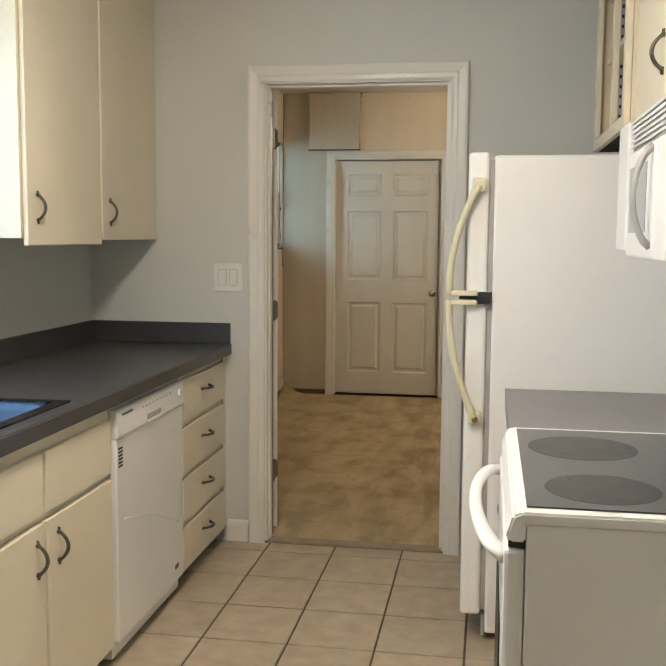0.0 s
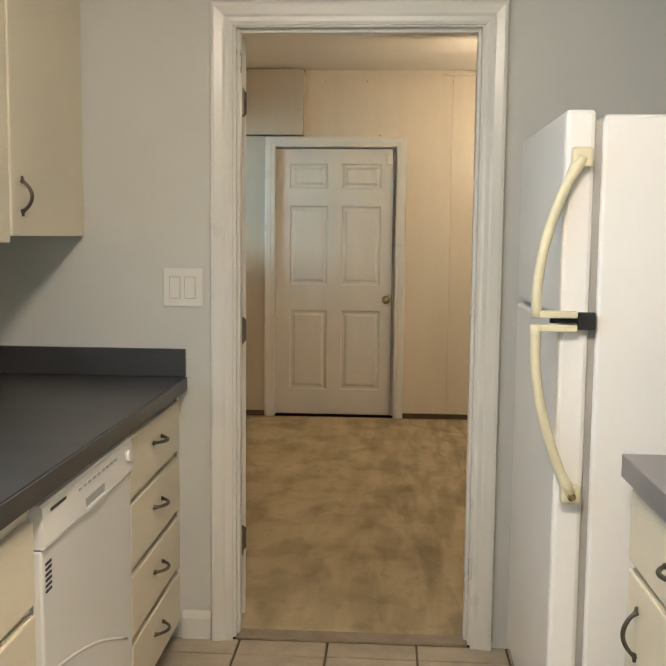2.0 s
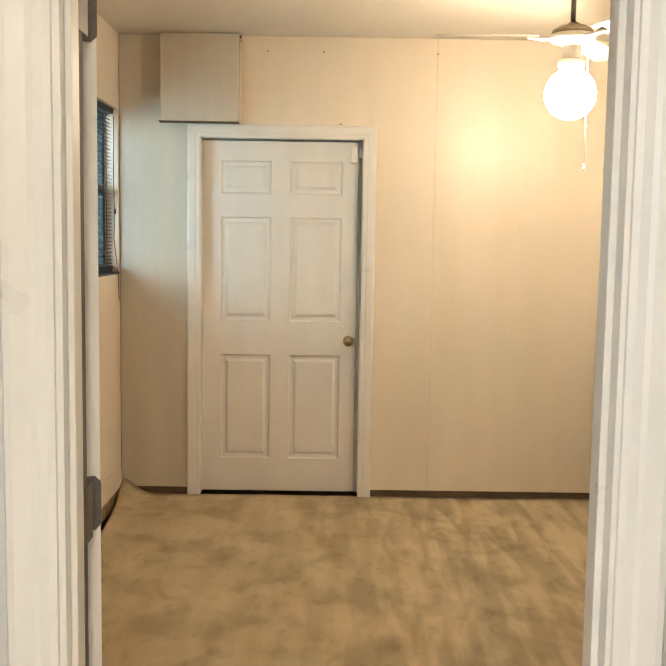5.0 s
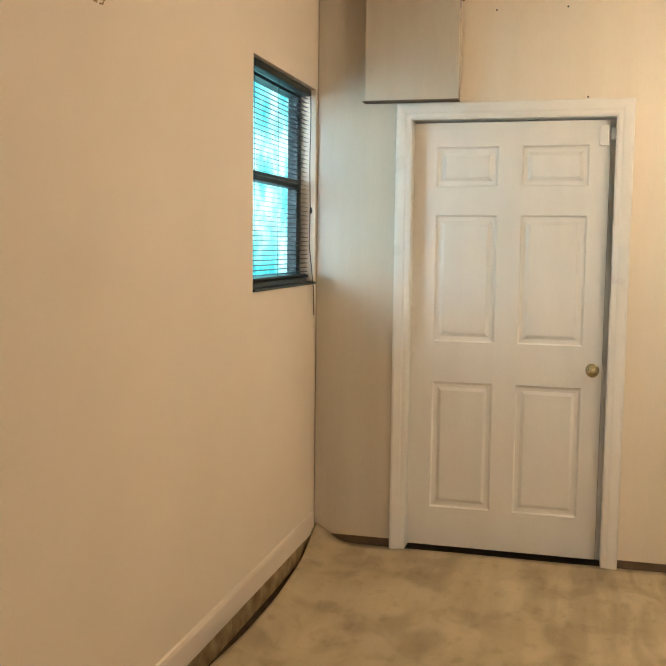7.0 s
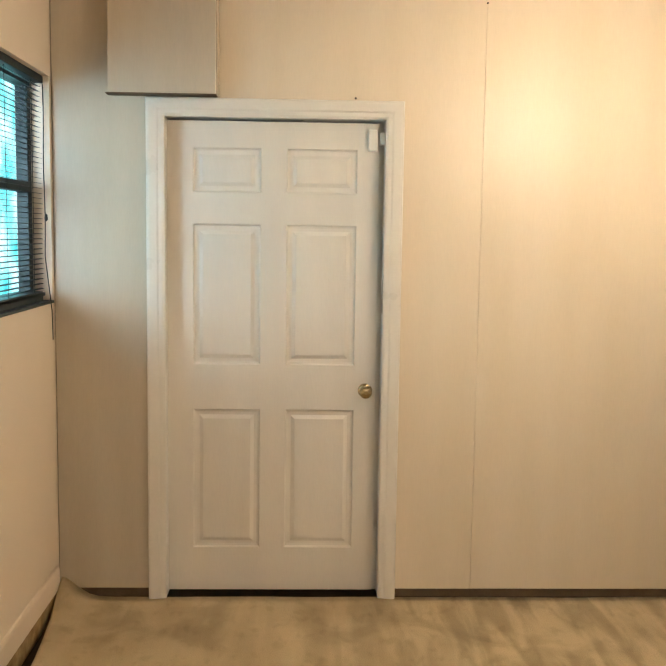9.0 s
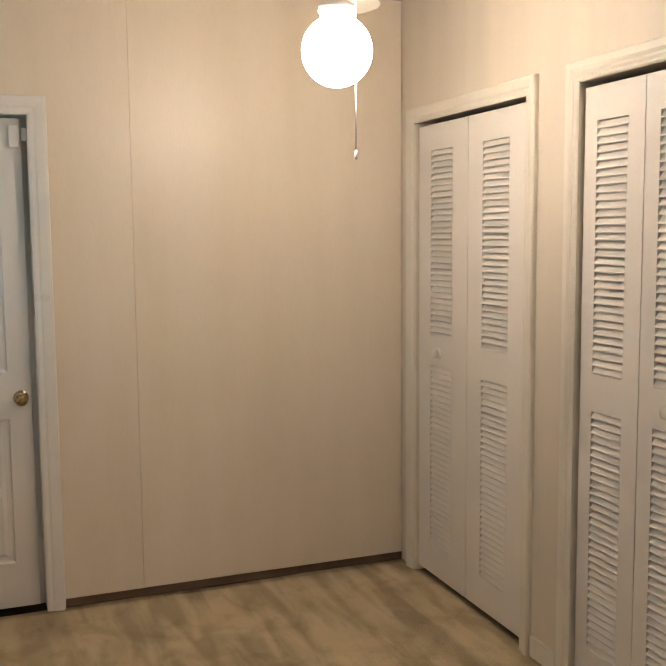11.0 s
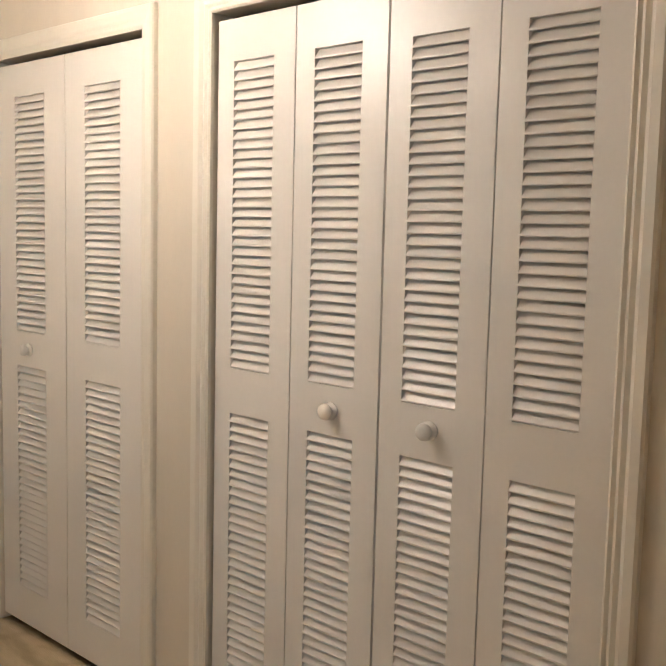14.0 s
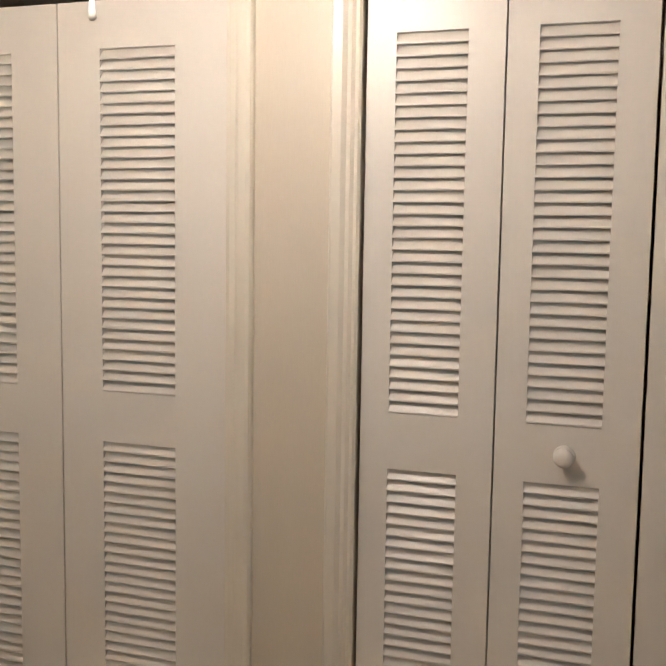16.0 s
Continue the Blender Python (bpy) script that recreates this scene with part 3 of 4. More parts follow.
kwin = thing("window_2", (KL, 1.12, 1.12), "white framed kitchen window over the sink", "window", kind="structure")
for a in ((1.12, 1.16, 1.12, 2.12), (2.08, 2.12, 1.12, 2.12), (1.16, 2.08, 2.08, 2.12), (1.16, 2.08, 1.12, 1.16), (1.16, 2.08, 1.60, 1.64)):
    part("frame_bar", B(KL - 0.11, KL - 0.075, a[0], a[1], a[2], a[3], 0.003), M_TRIM, kwin)
p = part("pane", B(KL - 0.095, KL - 0.091, 1.16, 2.08, 1.16, 2.08), M_GLASS, kwin)
p.visible_shadow = False

# ---- baseboards ----
bm = prism(bmesh.new(), [(RL + 0.0005, 0.055), (RL + 0.012, 0.055), (RL + 0.012, 0.135), (RL + 0.008, 0.148), (RL + 0.0005, 0.152)], 1, RY0 + 0.025, RY1 - 0.03)
structure("baseboard_west", bm, M_TAN, "tan painted baseboard above the loose carpet edge", "baseboard")
structure("baseboard_foot", B(RL + 0.0005, RL + 0.009, RY0 + 0.025, RY1 - 0.03, -0.03, 0.054), M_STAIN, "water-stained bare wood below the baseboard", "baseboard")
bm = prism(bmesh.new(), [(KY1 - 0.0005, 0.003), (KY1 - 0.016, 0.003), (KY1 - 0.016, 0.075), (KY1 - 0.011, 0.09), (KY1 - 0.006, 0.098), (KY1 - 0.0005, 0.10)], 0, -0.862, -0.764)
structure("baseboard_kitchen", bm, M_TRIM, "short white moulded baseboard beside the doorway", "baseboard")
for y0, y1 in ((4.745, 4.905), (6.262, 6.42)):
    structure("baseboard_east", B(RR - 0.012, RR - 0.0005, y0, y1, 0.004, 0.085, 0.003), M_CASE, "cream baseboard between the closets", "baseboard")

# ---- louvred closet doors ----
SLAT_P, SLATS = 0.02532, 32


def slat_mesh_for(width):
    """A tilted board whose outer edge hangs low and stands proud of the leaf."""
    bm = bmesh.new()
    prism(bm, [(0.0006, 0.0012), (-0.0004, 0.0024), (-0.0004, 0.0050), (0.0158, 0.0284), (0.0205, 0.0284), (0.0046, 0.0012)], 1, 0, width)
    return mesh_of("louver_slat", bm, M_LOUVER)


def closet_leaf(parent, y0, y1, lift, mesh, low, high, knob_y=None):
    """One leaf of a folding louvred door, front at x = RR + 0.012, with two louvred openings."""
    x = RR + 0.012
    bm = bmesh.new()
    x1, z0, z3 = x + 0.028, 0.028 + lift, 2.018 + lift
    box(bm, x, x1, y0, y0 + low, z0, z3)
    box(bm, x, x1, y1 - high, y1, z0, z3)
    for a, b in ((z0, 0.163 + lift), (0.974 + lift, 1.098 + lift), (1.909 + lift, z3)):
        box(bm, x, x1, y0 + low, y1 - high, a, b)
    leaf = part("door_leaf", bm, M_LOUVER, parent)
    for z in (0.163, 1.098):
        for k in range(SLATS):
            s = new("slat", mesh)
            s.parent, s.matrix_parent_inverse = leaf, leaf.matrix_world.inverted()
            s.location = (x + 0.0003, y0 + low - 0.0005, z + lift + k * SLAT_P)
    if knob_y is not None:
        bm = lathe(bmesh.new(), [(0.022, 0), (0.023, -0.003), (0.020, -0.006), (0.013, -0.008), (0.012, -0.012), (0.018, -0.016), (0.0205, -0.022), (0.0185, -0.029), (0.012, -0.033), (0.004, -0.0345)], (x, knob_y, 1.036), "x", 28)
        part("knob", bm, M_LOUVER, leaf, "round white painted knob")
    return leaf


def closet(label, span, count, low, high, knobs, group="louvred closet doors"):
    d = thing("closet_door", (RR, span[0], 0), label, "closet door", group)
    w = (span[1] - span[0] - 0.012) / count
    mesh = slat_mesh_for(w - 0.004 - low - high + 0.001)
    for k in range(count):
        y0 = span[0] + 0.006 + k * w
        closet_leaf(d, y0 + 0.002, y0 + w - (0.005 if k == 1 and count == 4 else 0.002), 0.0 if (count == 2 or k >= 2) else -0.008, mesh, low, high, knobs.get(k))
    return d


closet("closed white two-leaf louvred folding door with one knob", C1, 2, 0.129, 0.113, {1: 7.188})
closet("closed white four-leaf louvred folding door with two knobs", C2, 4, 0.076, 0.064, {2: 5.735, 1: 5.432})
closet("closed white two-leaf louvred folding door beside the corner", C3, 2, 0.129, 0.113, {})
casing("trim_closet_1", "smooth white casing round the narrow closet", C1[0] - 0.002, C1[1] + 0.002, CH - 0.004, RR, -1, M_CASE, 0.066, False, "y")
casing("trim_closet_2", "fluted cream casing round the wide closet", C2[0] + 0.004, C2[1] - 0.004, CH - 0.002, RR, -1, M_CASE, 0.068, True, "y")
casing("trim_closet_3", "fluted cream casing round the closet by the corner", C3[0] + 0.004, C3[1] - 0.004, CH - 0.002, RR, -1, M_CASE, 0.068, True, "y")

# ---- ceiling fan ----
FAN = (0.712, 6.33)
fan = thing("ceiling_fan", (FAN[0], FAN[1], RH), "white three-blade ceiling fan at rest with a lit globe", "ceiling fan")
part("canopy", lathe(bmesh.new(), [(0.065, 0), (0.065, -0.02), (0.045, -0.05), (0.018, -0.06)], (*FAN, RH - 0.001), "z"), M_FAN, fan)
part("downrod", tube(bmesh.new(), [(*FAN, RH - 0.05), (*FAN, 2.395)], 0.011, 14), M_PEWTER, fan)
part("motor_housing", lathe(bmesh.new(), [(0.090, 0.012), (0.098, 0.004), (0.098, -0.008), (0.088, -0.018), (0.060, -0.023), (0.045, -0.036)], (*FAN, 2.352), "z", 40), M_FAN, fan)
part("motor_cap", lathe(bmesh.new(), [(0.018, 0.062), (0.028, 0.050), (0.060, 0.044), (0.084, 0.030), (0.090, 0.0125)], (*FAN, 2.352), "z", 40), M_FANCAP, fan, "dull tan metal upper housing")
part("switch_housing", lathe(bmesh.new(), [(0.040, 0), (0.040, -0.055), (0.036, -0.066)], (*FAN, 2.325), "z"), M_FAN, fan)
for a in (178, 58, -62):
    c, s = math.cos(radians(a)), math.sin(radians(a))
    bm = bmesh.new()
    outline = [(0.15, -0.045), (0.30, -0.058), (0.52, -0.062), (0.565, -0.045), (0.58, 0.0), (0.565, 0.045), (0.52, 0.062), (0.30, 0.058), (0.15, 0.045)]
    prism(bm, outline, 2, 0, 0.006)
    bmesh.ops.rotate(bm, cent=(0, 0, 0), matrix=Matrix.Rotation(radians(-12), 3, "X"), verts=bm.verts)
    bmesh.ops.transform(bm, matrix=Matrix.Translation((*FAN, 2.356)) @ Matrix.Rotation(radians(a), 4, "Z"), verts=bm.verts)
    blade = part("blade", bm, M_FAN, fan)
    bm = tube(bmesh.new(), [(FAN[0] + c * r, FAN[1] + s * r, z) for r, z in ((0.085, 2.346), (0.13, 2.342), (0.19, 2.351))], [0.012, 0.016, 0.02], 8, (1.0, 0.35))
    part("blade_arm", bm, M_FAN, blade)
part("fitter", lathe(bmesh.new(), [(0.037, 0.018), (0.056, 0.008), (0.056, -0.012)], (*FAN, 2.243), "z"), M_FAN, fan)
profile = [(0.050, 0.118)] + [(0.1085 * math.sin(a), 0.1085 * math.cos(a)) for a in (radians(28 + 150 * k / 24) for k in range(25))]
part("globe", lathe(bmesh.new(), profile, (*FAN, 2.115), "z", 48), M_GLOBE, fan, "lit warm white glass globe")
part("pull_chain", tube(bmesh.new(), [(FAN[0] + 0.03, FAN[1] + 0.02, 2.30), (0.796, 6.385, 2.29), (0.799, 6.389, 2.15), (0.798, 6.391, 1.825)], 0.0028, 6), M_CORD, fan)
part("chain_bob", lathe(bmesh.new(), [(0.003, 0.03), (0.005, 0.015), (0.007, 0.004), (0.003, 0)], (0.798, 6.391, 1.795), "z", 14), M_CORD, fan)

# small fixings on the walls
for x, z in ((-0.67, 2.51), (-0.36, 2.51), (-0.262, 2.118), (0.27, 2.507), (-0.82, 2.56)):
    solid("wall_nail", lathe(bmesh.new(), [(0.0045, 0), (0.0045, -0.004), (0.002, -0.006)], (x, RY1, z), "y", 10), M_PEWTER, "small dark nail head in the wall panel", "nail", "nails in the wall panels")
hook = thing("wall_hook", (RL, 5.418, 2.084), "small brass hook screwed to the tan wall", "hook")
part("plate", B(RL, RL + 0.003, 5.408, 5.428, 2.07, 2.10, 0.001), M_BRASS, hook)
part("hook_wire", tube(bmesh.new(), [(RL + 0.002, 5.418, 2.092), (RL + 0.02, 5.418, 2.088), (RL + 0.028, 5.418, 2.075), (RL + 0.022, 5.418, 2.063), (RL + 0.014, 5.418, 2.066)], 0.0022, 8), M_BRASS, hook)

# ---- kitchen: west run ----
def bow_pull(parent, a, b, out, mat=None):
    """An arched cabinet pull with flattened feet from a to b, standing out by the vector out."""
    a, b, o = Vector(a), Vector(b), Vector(out)
    n = 14
    pts = arc(a, b, o, n, 0.7)
    rad = [0.0075 if k in (0, n) else 0.0048 if k in (1, n - 1) else 0.0042 + 0.0012 * math.sin(math.pi * k / n) for k in range(n + 1)]
    p = part("handle", tube(bmesh.new(), pts, rad, 10), mat or M_PEWTER, parent, "arched dark pewter pull")
    for c in (a, b):
        d = (b - a).normalized() * (1 if c == b else -1)
        bm = tube(bmesh.new(), [c + o.normalized() * 0.002 - d * 0.006, c + o.normalized() * 0.003 + d * 0.012], [0.009, 0.004], 8, (1, 0.35))
        part("foot_plate", bm, mat or M_PEWTER, p)
    return p


FX = -0.865
sink_cab = thing("sink_cabinet", (FX, 1.30, 0), "cream painted base cabinet under the sink, two doors", "cabinet")
part("body", B(KL + 0.001, FX - 0.018, 1.30, 2.235, 0.085, 0.845), M_CAB, sink_cab)
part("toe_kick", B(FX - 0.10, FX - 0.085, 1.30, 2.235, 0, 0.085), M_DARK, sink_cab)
for y0, y1, py in ((1.345, 1.768, 1.722), (1.784, 2.222, 1.845)):
    d = part("cabinet_door", B(FX - 0.017, FX, y0, y1, 0.075, 0.622, 0.004), M_CAB, sink_cab)
    bow_pull(d, (FX, py, 0.492), (FX, py, 0.575), (0.03, 0, 0))
    part("false_drawer", B(FX - 0.017, FX, y0, y1, 0.642, 0.812, 0.004), M_CAB, sink_cab)

drawers = thing("drawer_cabinet", (FX, 2.905, 0), "cream painted base cabinet with four drawers", "cabinet")
part("body", B(KL + 0.001, FX - 0.018, 2.905, 3.528, 0.085, 0.845), M_CAB, drawers)
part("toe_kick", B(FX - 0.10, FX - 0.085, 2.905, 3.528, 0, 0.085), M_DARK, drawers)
for z0, z1 in ((0.663, 0.828), (0.462, 0.640), (0.266, 0.437), (0.072, 0.243)):
    d = part("drawer_front", B(FX - 0.017, FX, 2.918, 3.488, z0, z1, 0.004), M_CAB, drawers)
    zc = (z0 + z1) / 2 + 0.015
    bow_pull(d, (FX, 3.155, zc), (FX, 3.255, zc), (0.032, 0, 0))
part("filler_strip", B(FX - 0.017, FX - 0.006, 3.492, 3.528, 0.07, 0.845), M_CAB, drawers)

dish = thing("dishwasher", (FX, 2.24, 0), "white built-in dishwasher with a control strip", "dishwasher")
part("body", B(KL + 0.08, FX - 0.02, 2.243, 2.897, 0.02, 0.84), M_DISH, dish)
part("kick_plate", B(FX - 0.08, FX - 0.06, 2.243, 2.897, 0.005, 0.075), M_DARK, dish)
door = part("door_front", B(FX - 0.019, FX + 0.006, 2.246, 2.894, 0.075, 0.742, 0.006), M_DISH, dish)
bm = prism(bmesh.new(), [(FX - 0.019, 0.744), (FX + 0.010, 0.744), (FX + 0.014, 0.752), (FX + 0.008, 0.828), (FX + 0.002, 0.834), (FX - 0.019, 0.834)], 1, 2.246, 2.894)
strip = part("control_strip", bm, M_DISH, dish)
# solid block, not a hollow; the grey stands for the pocket's shadow
part("handle_pocket", B(FX + 0.0092, FX + 0.0135, 2.50, 2.64, 0.752, 0.778, 0.0015), M_GREYPL, strip, "grip pocket with its shadow given as grey")
part("pocket_lip", B(FX + 0.012, FX + 0.017, 2.50, 2.64, 0.746, 0.756, 0.002), M_DISH, strip)
part("brand_bar", B(FX + 0.0085, FX + 0.0106, 2.29, 2.38, 0.812, 0.818), M_BLACK, strip)
for k in range(9):
    part("button", B(FX + 0.0085, FX + 0.0112, 2.46 + k * 0.034, 2.48 + k * 0.034, 0.806, 0.812), M_GREYPL, strip)
part("dial", lathe(bmesh.new(), [(0.016, 0), (0.016, 0.008), (0.012, 0.010)], (FX + 0.009, 2.845, 0.795), "x", 20), M_DISH, strip)
for k in range(6):
    part("vent_slot", B(FX + 0.0055, FX + 0.0068, 2.262, 2.296, 0.648 + k * 0.0115, 0.654 + k * 0.0115), M_BLACK, door)
part("pressed_crease", tube(bmesh.new(), [Vector((FX + 0.0055, 2.30 + 0.54 * k / 12, 0.470 + 0.022 * math.sin(math.pi * k / 12) - 0.17 * k / 12)) for k in range(13)], 0.0045, 8, (0.5, 1)), M_DISH, door)
part("badge", B(FX + 0.0055, FX + 0.008, 2.79, 2.83, 0.125, 0.142, 0.001), M_PEWTER, door)

counter = thing("countertop", (KL, 1.2, 0.86), "dark charcoal laminate worktop with an upstand", "countertop")
# worktop with the sink's cut-out
SX0, SX1, SY0, SY1 = -1.36, -0.915, 1.29, 1.985
for a in ((SX1, -0.848, 1.2, KY1 - 0.001), (KL + 0.001, SX0, 1.2, KY1 - 0.001), (SX0, SX1, SY1, KY1 - 0.001), (SX0, SX1, 1.2, SY0)):
    part("worktop", B(*a, 0.862, 0.904), M_COUNTER, counter)
part("front_edge", B(-0.848, -0.842, 1.2, KY1 - 0.001, 0.858, 0.9025, 0.002), M_COUNTER, counter)
part("upstand", B(KL + 0.0008, KL + 0.019, 1.2, KY1 - 0.02, 0.9045, 0.997, 0.002), M_COUNTER, counter)
part("end_upstand", B(KL + 0.0008, -0.846, KY1 - 0.019, KY1 - 0.0008, 0.9045, 0.997, 0.002), M_COUNTER, counter)

sink = thing("sink", (-1.14, 1.64, 0.905), "stainless steel double sink set into the worktop", "sink")
bm = bmesh.new()
for y0, y1 in ((SY0, 1.635), (1.655, SY1)):
    rings = []
    for inset, z in ((-0.0, 0.907), (0.012, 0.905), (0.028, 0.88), (0.045, 0.745), (0.075, 0.73)):
        ring, r = [], 0.05
        x0, x1, v0, v1 = SX0 + 0.002 + inset, SX1 - 0.002 - inset, y0 + 0.002 + inset, y1 - 0.002 - inset
        for cxx, cyy, st in ((x1 - r, v1 - r, 0), (x0 + r, v1 - r, 90), (x0 + r, v0 + r, 180), (x1 - r, v0 + r, 270)):
            for k in range(5):
                a = radians(st + k * 22.5)
                ring.append(bm.verts.new((cxx + r * math.cos(a), cyy + r * math.sin(a), z)))
        rings.append(ring)
    for p, q in zip(rings, rings[1:]):
        for k in range(len(p)):
            bm.faces.new((p[k], p[(k + 1) % len(p)], q[(k + 1) % len(p)], q[k])).smooth = True
    bm.faces.new(rings[-1])
part("bowls", bm, M_STEEL, sink)
bm = bmesh.new()
for a in ((SX0 - 0.02, SX0 + 0.016, SY0 - 0.02, SY1 + 0.02), (SX1 - 0.016, SX1 + 0.02, SY0 - 0.02, SY1 + 0.02), (SX0 + 0.016, SX1 - 0.016, SY1 - 0.014, SY1 + 0.02), (SX0 + 0.016, SX1 - 0.016, SY0 - 0.02, SY0 + 0.014), (SX0 + 0.016, SX1 - 0.016, 1.625, 1.665)):
    box(bm, *a, 0.9045, 0.9095)
part("rim", bm, M_STEEL, sink)

UX = -1.183
upper = thing("wall_cabinet", (UX, 2.32, 1.37), "cream painted wall cabinet with two plain doors", "cabinet")
part("body", B(KL + 0.001, UX - 0.019, 2.322, 3.528, 1.372, KH - 0.002), M_CAB, upper)
for y0, y1, py, zb in ((2.335, 2.92, 2.40, 1.347), (2.932, 3.522, 3.0, 1.364)):
    d = part("cabinet_door", B(UX - 0.018, UX, y0, y1, zb, KH - 0.01, 0.004), M_CAB, upper)
    bow_pull(d, (UX, py, 1.43), (UX, py, 1.515), (0.03, 0, 0))

sw = thing("light_switch", (-0.855, KY1, 1.2), "double rocker light switch in an ivory plate", "light switch")
plate = part("plate", B(-0.921, -0.789, KY1 - 0.006, KY1 - 0.0004, 1.137, 1.263, 0.003), M_SWITCH, sw)
for x in (-0.897, -0.847):
    part("rocker_frame", B(x - 0.002, x + 0.034, KY1 - 0.0075, KY1 - 0.005, 1.164, 1.236), M_GREYPL, sw)
    bm = prism(bmesh.new(), [(KY1 - 0.005, 1.166), (KY1 - 0.013, 1.166), (KY1 - 0.0085, 1.234), (KY1 - 0.005, 1.234)], 0, x, x + 0.032)
    part("rocker", bm, M_SWITCH, sw)

# ---- kitchen: east run ----
fridge = thing("refrigerator", (0.298, 2.643, 0), "white top-freezer refrigerator with yellowed bow handles", "refrigerator")
part("body", B(0.298, 0.985, 2.643, 3.356, 0.03, 1.652, 0.008), M_APPL, fridge)
part("base_grille", B(0.285, 0.297, 2.66, 3.34, 0.015, 0.09), M_GREYPL, fridge)
for z0, z1 in ((0.10, 1.178), (1.195, 1.648)):
    part("gasket", B(0.282, 0.2978, 2.655, 3.345, z0 + 0.01, z1 - 0.01), M_GASKET, fridge)
low = part("fridge_door", B(0.213, 0.281, 2.64, 3.358, 0.095, 1.180, 0.011), M_APPL, fridge)
top = part("freezer_door", B(0.213, 0.281, 2.64, 3.358, 1.192, 1.662, 0.011), M_APPL, fridge)
part("hinge_cover", B(0.24, 0.31, 3.27, 3.33, 1.6535, 1.674, 0.005), M_APPL, fridge)
part("corner_bracket", B(0.252, 0.292, 2.622, 2.6395, 1.166, 1.206, 0.003), M_BLACK, fridge, "black plastic bracket between the doors")
part("bracket_bar", B(0.19, 0.2515, 2.626, 2.636, 1.1805, 1.1915, 0.002), M_BLACK, fridge)
for d, z0, z1 in ((top, 1.555, 1.193), (low, 0.785, 1.178)):
    n = 16
    pts, rad = [], []
    for k in range(n + 1):
        t = k / n
        pts.append((0.250 - 0.092 * math.sin(math.pi / 2 * min(1, t * 1.12)) ** 0.85, 2.624, z0 + (z1 - z0) * t))
        rad.append(0.019 if t < 0.08 else 0.015)
    h = part("handle", tube(bmesh.new(), pts, rad, 12, (0.95, 0.8)), M_YELLOW, d, "yellowed cream plastic bow handle")
    za = z1 if z1 > 1.185 else z1 - 0.016
    part("handle_arm", B(0.150, 0.25, 2.612, 2.6395, za, za + 0.016, 0.003), M_YELLOW, d)
    part("handle_foot", B(0.226, 0.272, 2.612, 2.6397, z0 - 0.022, z0 + 0.022, 0.007), M_YELLOW, d)
    if z0 < 1:
        part("bolt", lathe(bmesh.new(), [(0.010, 0), (0.010, -0.004), (0.005, -0.006)], (0.250, 2.6115, z0 - 0.004), "y", 14), M_BRASS, h)

rcab = thing("base_cabinet", (0.36, 1.85, 0), "narrow cream base cabinet between stove and refrigerator", "cabinet")
part("body", B(0.385, KR - 0.001, 1.846, 2.552, 0.085, 0.845), M_CAB, rcab)
part("toe_kick", B(0.45, 0.465, 1.846, 2.552, 0, 0.085), M_DARK, rcab)
d = part("drawer_front", B(0.365, 0.384, 1.87, 2.535, 0.665, 0.825, 0.004), M_CAB, rcab)
bow_pull(d, (0.365, 2.15, 0.75), (0.365, 2.25, 0.75), (-0.03, 0, 0))
d = part("cabinet_door", B(0.365, 0.384, 1.87, 2.535, 0.075, 0.645, 0.004), M_CAB, rcab)
bow_pull(d, (0.365, 2.44, 0.48), (0.365, 2.44, 0.58), (-0.03, 0, 0))
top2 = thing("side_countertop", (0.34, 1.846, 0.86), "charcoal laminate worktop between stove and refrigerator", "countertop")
# lighter base colour carries the grazing reflection on this top
part("worktop", B(0.346, KR - 0.001, 1.842, 2.556, 0.846, 0.898, 0.003), M_COUNTER_SHEEN, top2)

SX, SYa, SYb = 0.332, 1.088, 1.820
stove = thing("stove", (SX, SYa, 0), "white electric range with a smooth black glass top", "stove")
part("body", B(SX + 0.03, KR - 0.02, SYa, SYb, 0.05, 0.897, 0.004), M_APPL, stove)
part("kick", B(SX + 0.07, KR - 0.05, SYa + 0.01, SYb - 0.01, 0.0, 0.05), M_BLACK, stove)
bm = prism(bmesh.new(), [(SX - 0.006, 0.872), (SX + 0.002, 0.866), (SX + 0.029, 0.866), (SX + 0.029, 0.898), (KR - 0.02, 0.898), (KR - 0.02, 0.919), (SX + 0.022, 0.919), (SX + 0.006, 0.912)], 1, SYa - 0.003, SYb + 0.003)
bmesh.ops.bevel(bm, geom=bm.edges[:], offset=0.004, segments=2, affect="EDGES")
cook = part("cooktop_frame", bm, M_APPL, stove)
glass = part("glass_top", B(SX + 0.03, KR - 0.06, SYa + 0.028, SYb - 0.03, 0.9192, 0.9225, 0.001), M_GLASSTOP, stove, "smooth dark grey ceramic glass")
for x, y, r in ((0.505, 1.255, 0.105), (0.50, 1.60, 0.118), (0.78, 1.26, 0.118), (0.78, 1.62, 0.09)):
    bm = lathe(bmesh.new(), [(r, 0), (r, 0.0003)], (x, y, 0.9226), "z", 48)
    for f in bm.faces:
        f.smooth = False
    part("burner", bm, M_BURNER, glass)
oven = part("oven_door", B(SX - 0.008, SX + 0.029, SYa + 0.006, SYb - 0.006, 0.245, 0.850, 0.008), M_APPL, stove)
part("oven_window", B(SX - 0.011, SX - 0.0085, SYa + 0.14, SYb - 0.14, 0.38, 0.66, 0.001), M_BLACK, oven)
hp = arc((SX - 0.002, SYa + 0.05, 0.822), (SX - 0.002, SYb - 0.05, 0.822), (-0.060, 0, 0.022), 20, 0.5)
hr = [0.018 - 0.005 * math.sin(math.pi * k / 20) for k in range(21)]
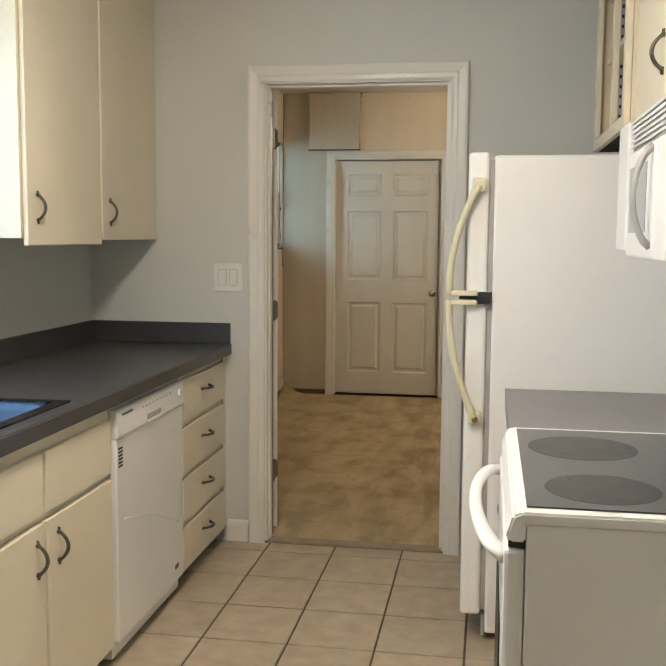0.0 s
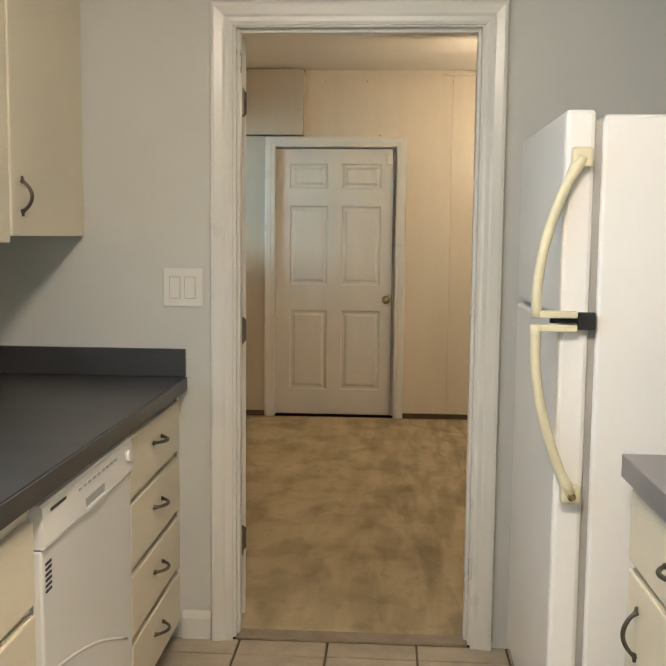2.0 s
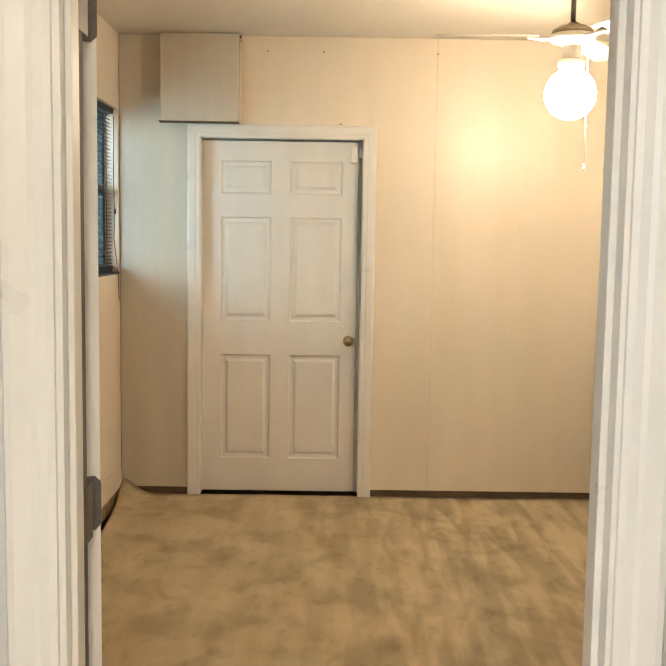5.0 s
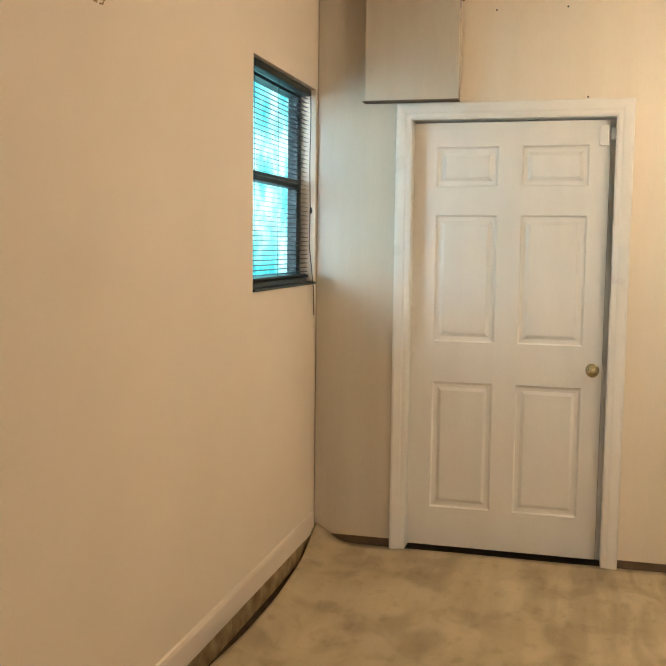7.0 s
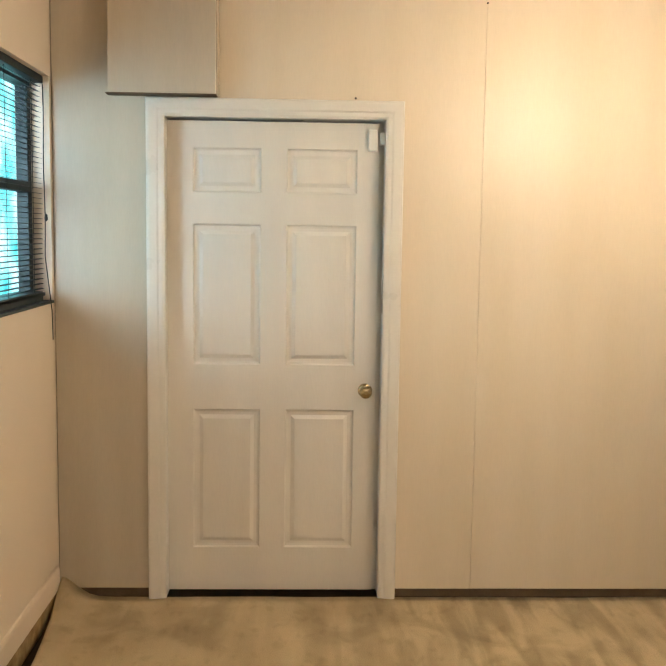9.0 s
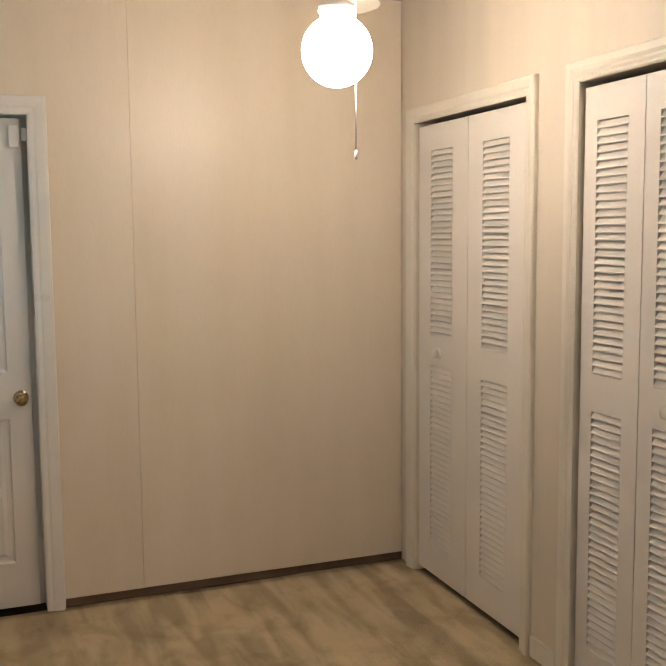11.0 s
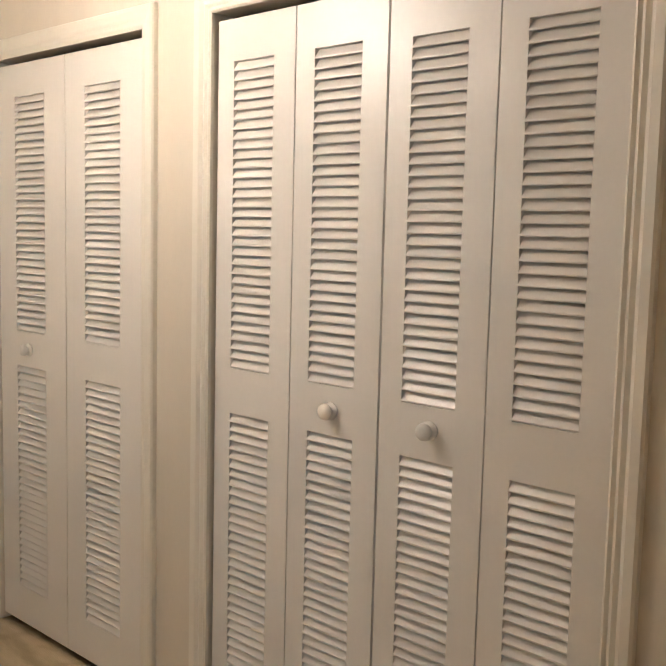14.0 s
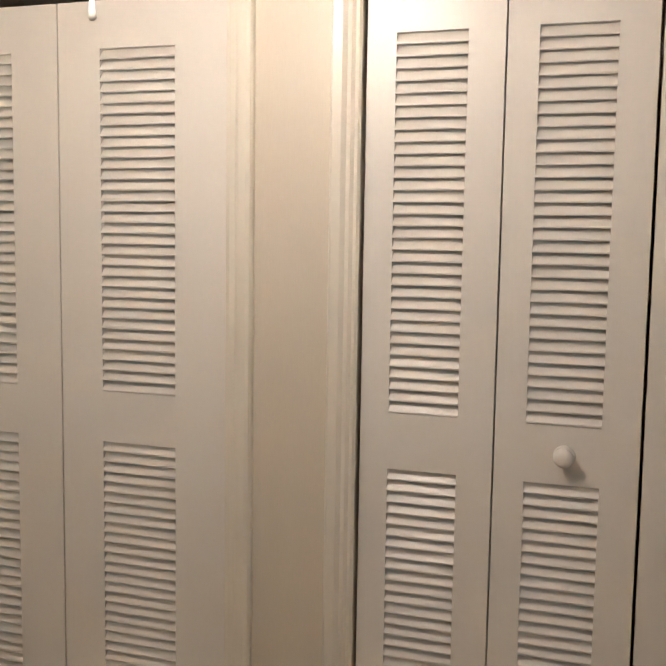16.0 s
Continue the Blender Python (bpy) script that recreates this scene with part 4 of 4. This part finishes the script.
part("handle", tube(bmesh.new(), hp, hr, 12, (1.0, 0.75)), M_APPL, oven, "thick white curved bar handle")
part("vent_gap", B(SX + 0.0, SX + 0.029, SYa + 0.01, SYb - 0.01, 0.853, 0.864), M_BLACK, stove)
dr = part("storage_drawer", B(SX - 0.004, SX + 0.029, SYa + 0.006, SYb - 0.006, 0.06, 0.235, 0.008), M_APPL, stove)

MX, MY0, MY1 = 0.655, 1.600, 2.360
micro = thing("microwave", (MX, MY0, 1.342), "white over-range microwave with a curved grey handle", "microwave")
part("body", B(MX + 0.03, KR - 0.001, MY0 + 0.002, MY1, 1.345, 1.70, 0.004), M_APPL, micro)
part("front_door", B(MX, MX + 0.029, MY0 + 0.155, MY1 - 0.18, 1.335, 1.615, 0.008), M_APPL, micro)
part("keypad", B(MX + 0.002, MX + 0.029, MY0 + 0.002, MY0 + 0.151, 1.335, 1.615, 0.006), M_APPL, micro)
part("door_window", B(MX - 0.002, MX - 0.0003, MY0 + 0.26, MY1 - 0.23, 1.40, 1.57, 0.0005), M_GREYPL, micro)
part("end_panel", B(MX - 0.004, MX + 0.029, MY1 - 0.177, MY1, 1.352, 1.70, 0.005), M_APPL, micro)
grille = part("vent_grille", B(MX + 0.012, MX + 0.029, MY0 + 0.002, MY1 - 0.18, 1.618, 1.70), M_GREYPL, micro)
for k in range(6):
    bm = prism(bmesh.new(), [(MX + 0.001, 1.622 + k * 0.0132), (MX + 0.012, 1.627 + k * 0.0132), (MX + 0.012, 1.6315 + k * 0.0132), (MX + 0.001, 1.6285 + k * 0.0132)], 1, MY0 + 0.02, MY1 - 0.195)
    part("slat", bm, M_APPL, grille)
part("handle", tube(bmesh.new(), arc((MX + 0.001, MY0 + 0.19, 1.365), (MX + 0.001, MY0 + 0.19, 1.60), (-0.042, 0, 0), 16, 0.6), [0.013 - 0.003 * math.sin(math.pi * k / 16) for k in range(17)], 12, (1, 0.7)), M_GREYPL, micro, "curved grey bar handle")

over = thing("over_range_cabinet", (0.69, MY0, 1.705), "cream wall cabinet above the microwave", "cabinet")
part("body", B(0.71, KR - 0.001, MY0, MY1, 1.704, KH - 0.002), M_CAB, over)
for y0, y1, py in ((1.862, 2.352, 1.885), (1.608, 1.850, 1.66)):
    d = part("cabinet_door", B(0.690, 0.709, y0, y1, 1.712, KH - 0.01, 0.004), M_CAB, over)
    bow_pull(d, (0.690, py + 0.02, 1.79), (0.690, py + 0.02, 1.875), (-0.03, 0, 0))

opn = thing("open_wall_cabinet", (0.66, 2.365, 1.70), "cream wall cabinet without doors, empty shelves inside", "cabinet")
Y0, Y1, Z0 = 2.365, 3.180, 1.705
part("side_panel", B(0.68, KR - 0.001, Y1 - 0.018, Y1, Z0, KH - 0.002), M_CAB, opn)
part("side_panel", B(0.68, KR - 0.001, Y0, Y0 + 0.018, Z0, KH - 0.002), M_CAB, opn)
part("back_panel", B(KR - 0.01, KR - 0.0015, Y0 + 0.018, Y1 - 0.018, Z0 + 0.016, KH - 0.002), M_CABIN, opn)
part("bottom_panel", B(0.68, KR - 0.001, Y0 + 0.018, Y1 - 0.018, Z0 + 0.004, Z0 + 0.02), M_CAB, opn)
# thin sheet, its near-black colour gives the shade below the cabinet
part("underside", B(0.68, KR - 0.001, Y0 + 0.018, Y1 - 0.018, Z0 - 0.001, Z0 + 0.0035), M_DARK, opn, "underside coloured near-black as shade")
for z in (2.02, 2.24):
    part("shelf", B(0.70, KR - 0.012, Y0 + 0.019, Y1 - 0.019, z, z + 0.018, 0.002), M_CAB, opn)
for a in ((Y1 - 0.045, Y1, Z0, KH - 0.002), (2.655, 2.70, Z0 + 0.04, KH - 0.04), (Y0, Y0 + 0.045, Z0, KH - 0.002), (Y0 + 0.045, Y1 - 0.045, Z0, Z0 + 0.04), (Y0 + 0.045, Y1 - 0.045, KH - 0.04, KH - 0.002)):
    part("face_frame", B(0.66, 0.679, a[0], a[1], a[2], a[3], 0.002), M_CAB, opn)
for x in (0.74, 0.94):
    s = part("shelf_standard", B(x, x + 0.016, Y1 - 0.022, Y1 - 0.0185, Z0 + 0.03, KH - 0.05), M_GREYPL, opn)
    for k in range(16):
        part("slot", B(x + 0.004, x + 0.012, Y1 - 0.0228, Y1 - 0.0219, Z0 + 0.05 + k * 0.036, Z0 + 0.062 + k * 0.036), M_BLACK, s)

lamp = thing("ceiling_light", (*KLAMP, KH), "lit round white ceiling light of the kitchen", "ceiling light")
part("base", lathe(bmesh.new(), [(0.17, 0), (0.17, -0.02), (0.15, -0.03)], (*KLAMP, KH - 0.001), "z"), M_FAN, lamp)
part("diffuser", lathe(bmesh.new(), [(0.16, -0.025), (0.155, -0.06), (0.12, -0.09), (0.05, -0.105), (0.005, -0.107)], (*KLAMP, KH), "z", 40), M_KLAMP, lamp, "lit frosted glass diffuser")

# ---- floor tiles ----
TP, GAP = 0.3005, 0.0085
floor_k = bpy.data.objects["floor_kitchen"]
tile_cache = {}
xs = [-0.6665 + TP * k for k in range(-4, 7)]
ys = [3.418 - 0.305 * k for k in range(-1, 19)]


def tile_mesh(w, h):
    key = (round(w, 3), round(h, 3))
    if key not in tile_cache:
        bm = bmesh.new()
        rings = []
        for inset, z in ((0, -0.006), (0, -0.0015), (0.002, 0.0)):
            rings.append([bm.verts.new(p) for p in ((inset, inset, z), (w - inset, inset, z), (w - inset, h - inset, z), (inset, h - inset, z))])
        for p, q in zip(rings, rings[1:]):
            for k in range(4):
                bm.faces.new((p[k], p[(k + 1) % 4], q[(k + 1) % 4], q[k]))
        bm.faces.new(rings[-1])
        tile_cache[key] = mesh_of("tile", bm, M_TILE)
    return tile_cache[key]


for x in xs:
    for y in ys:
        x0, x1 = max(x + GAP / 2, KL + 0.002), min(x + TP - GAP / 2, KR - 0.002)
        y0, y1 = max(y + GAP / 2, KY0 + 0.002), min(y + 0.305 - GAP / 2, 3.53)
        if x1 - x0 > 0.02 and y1 - y0 > 0.02:
            t = new("tile", tile_mesh(x1 - x0, y1 - y0))
            t.parent, t.matrix_parent_inverse = floor_k, floor_k.matrix_world.inverted()
            t.location = (x0, y0, random.uniform(-0.0004, 0.0004))
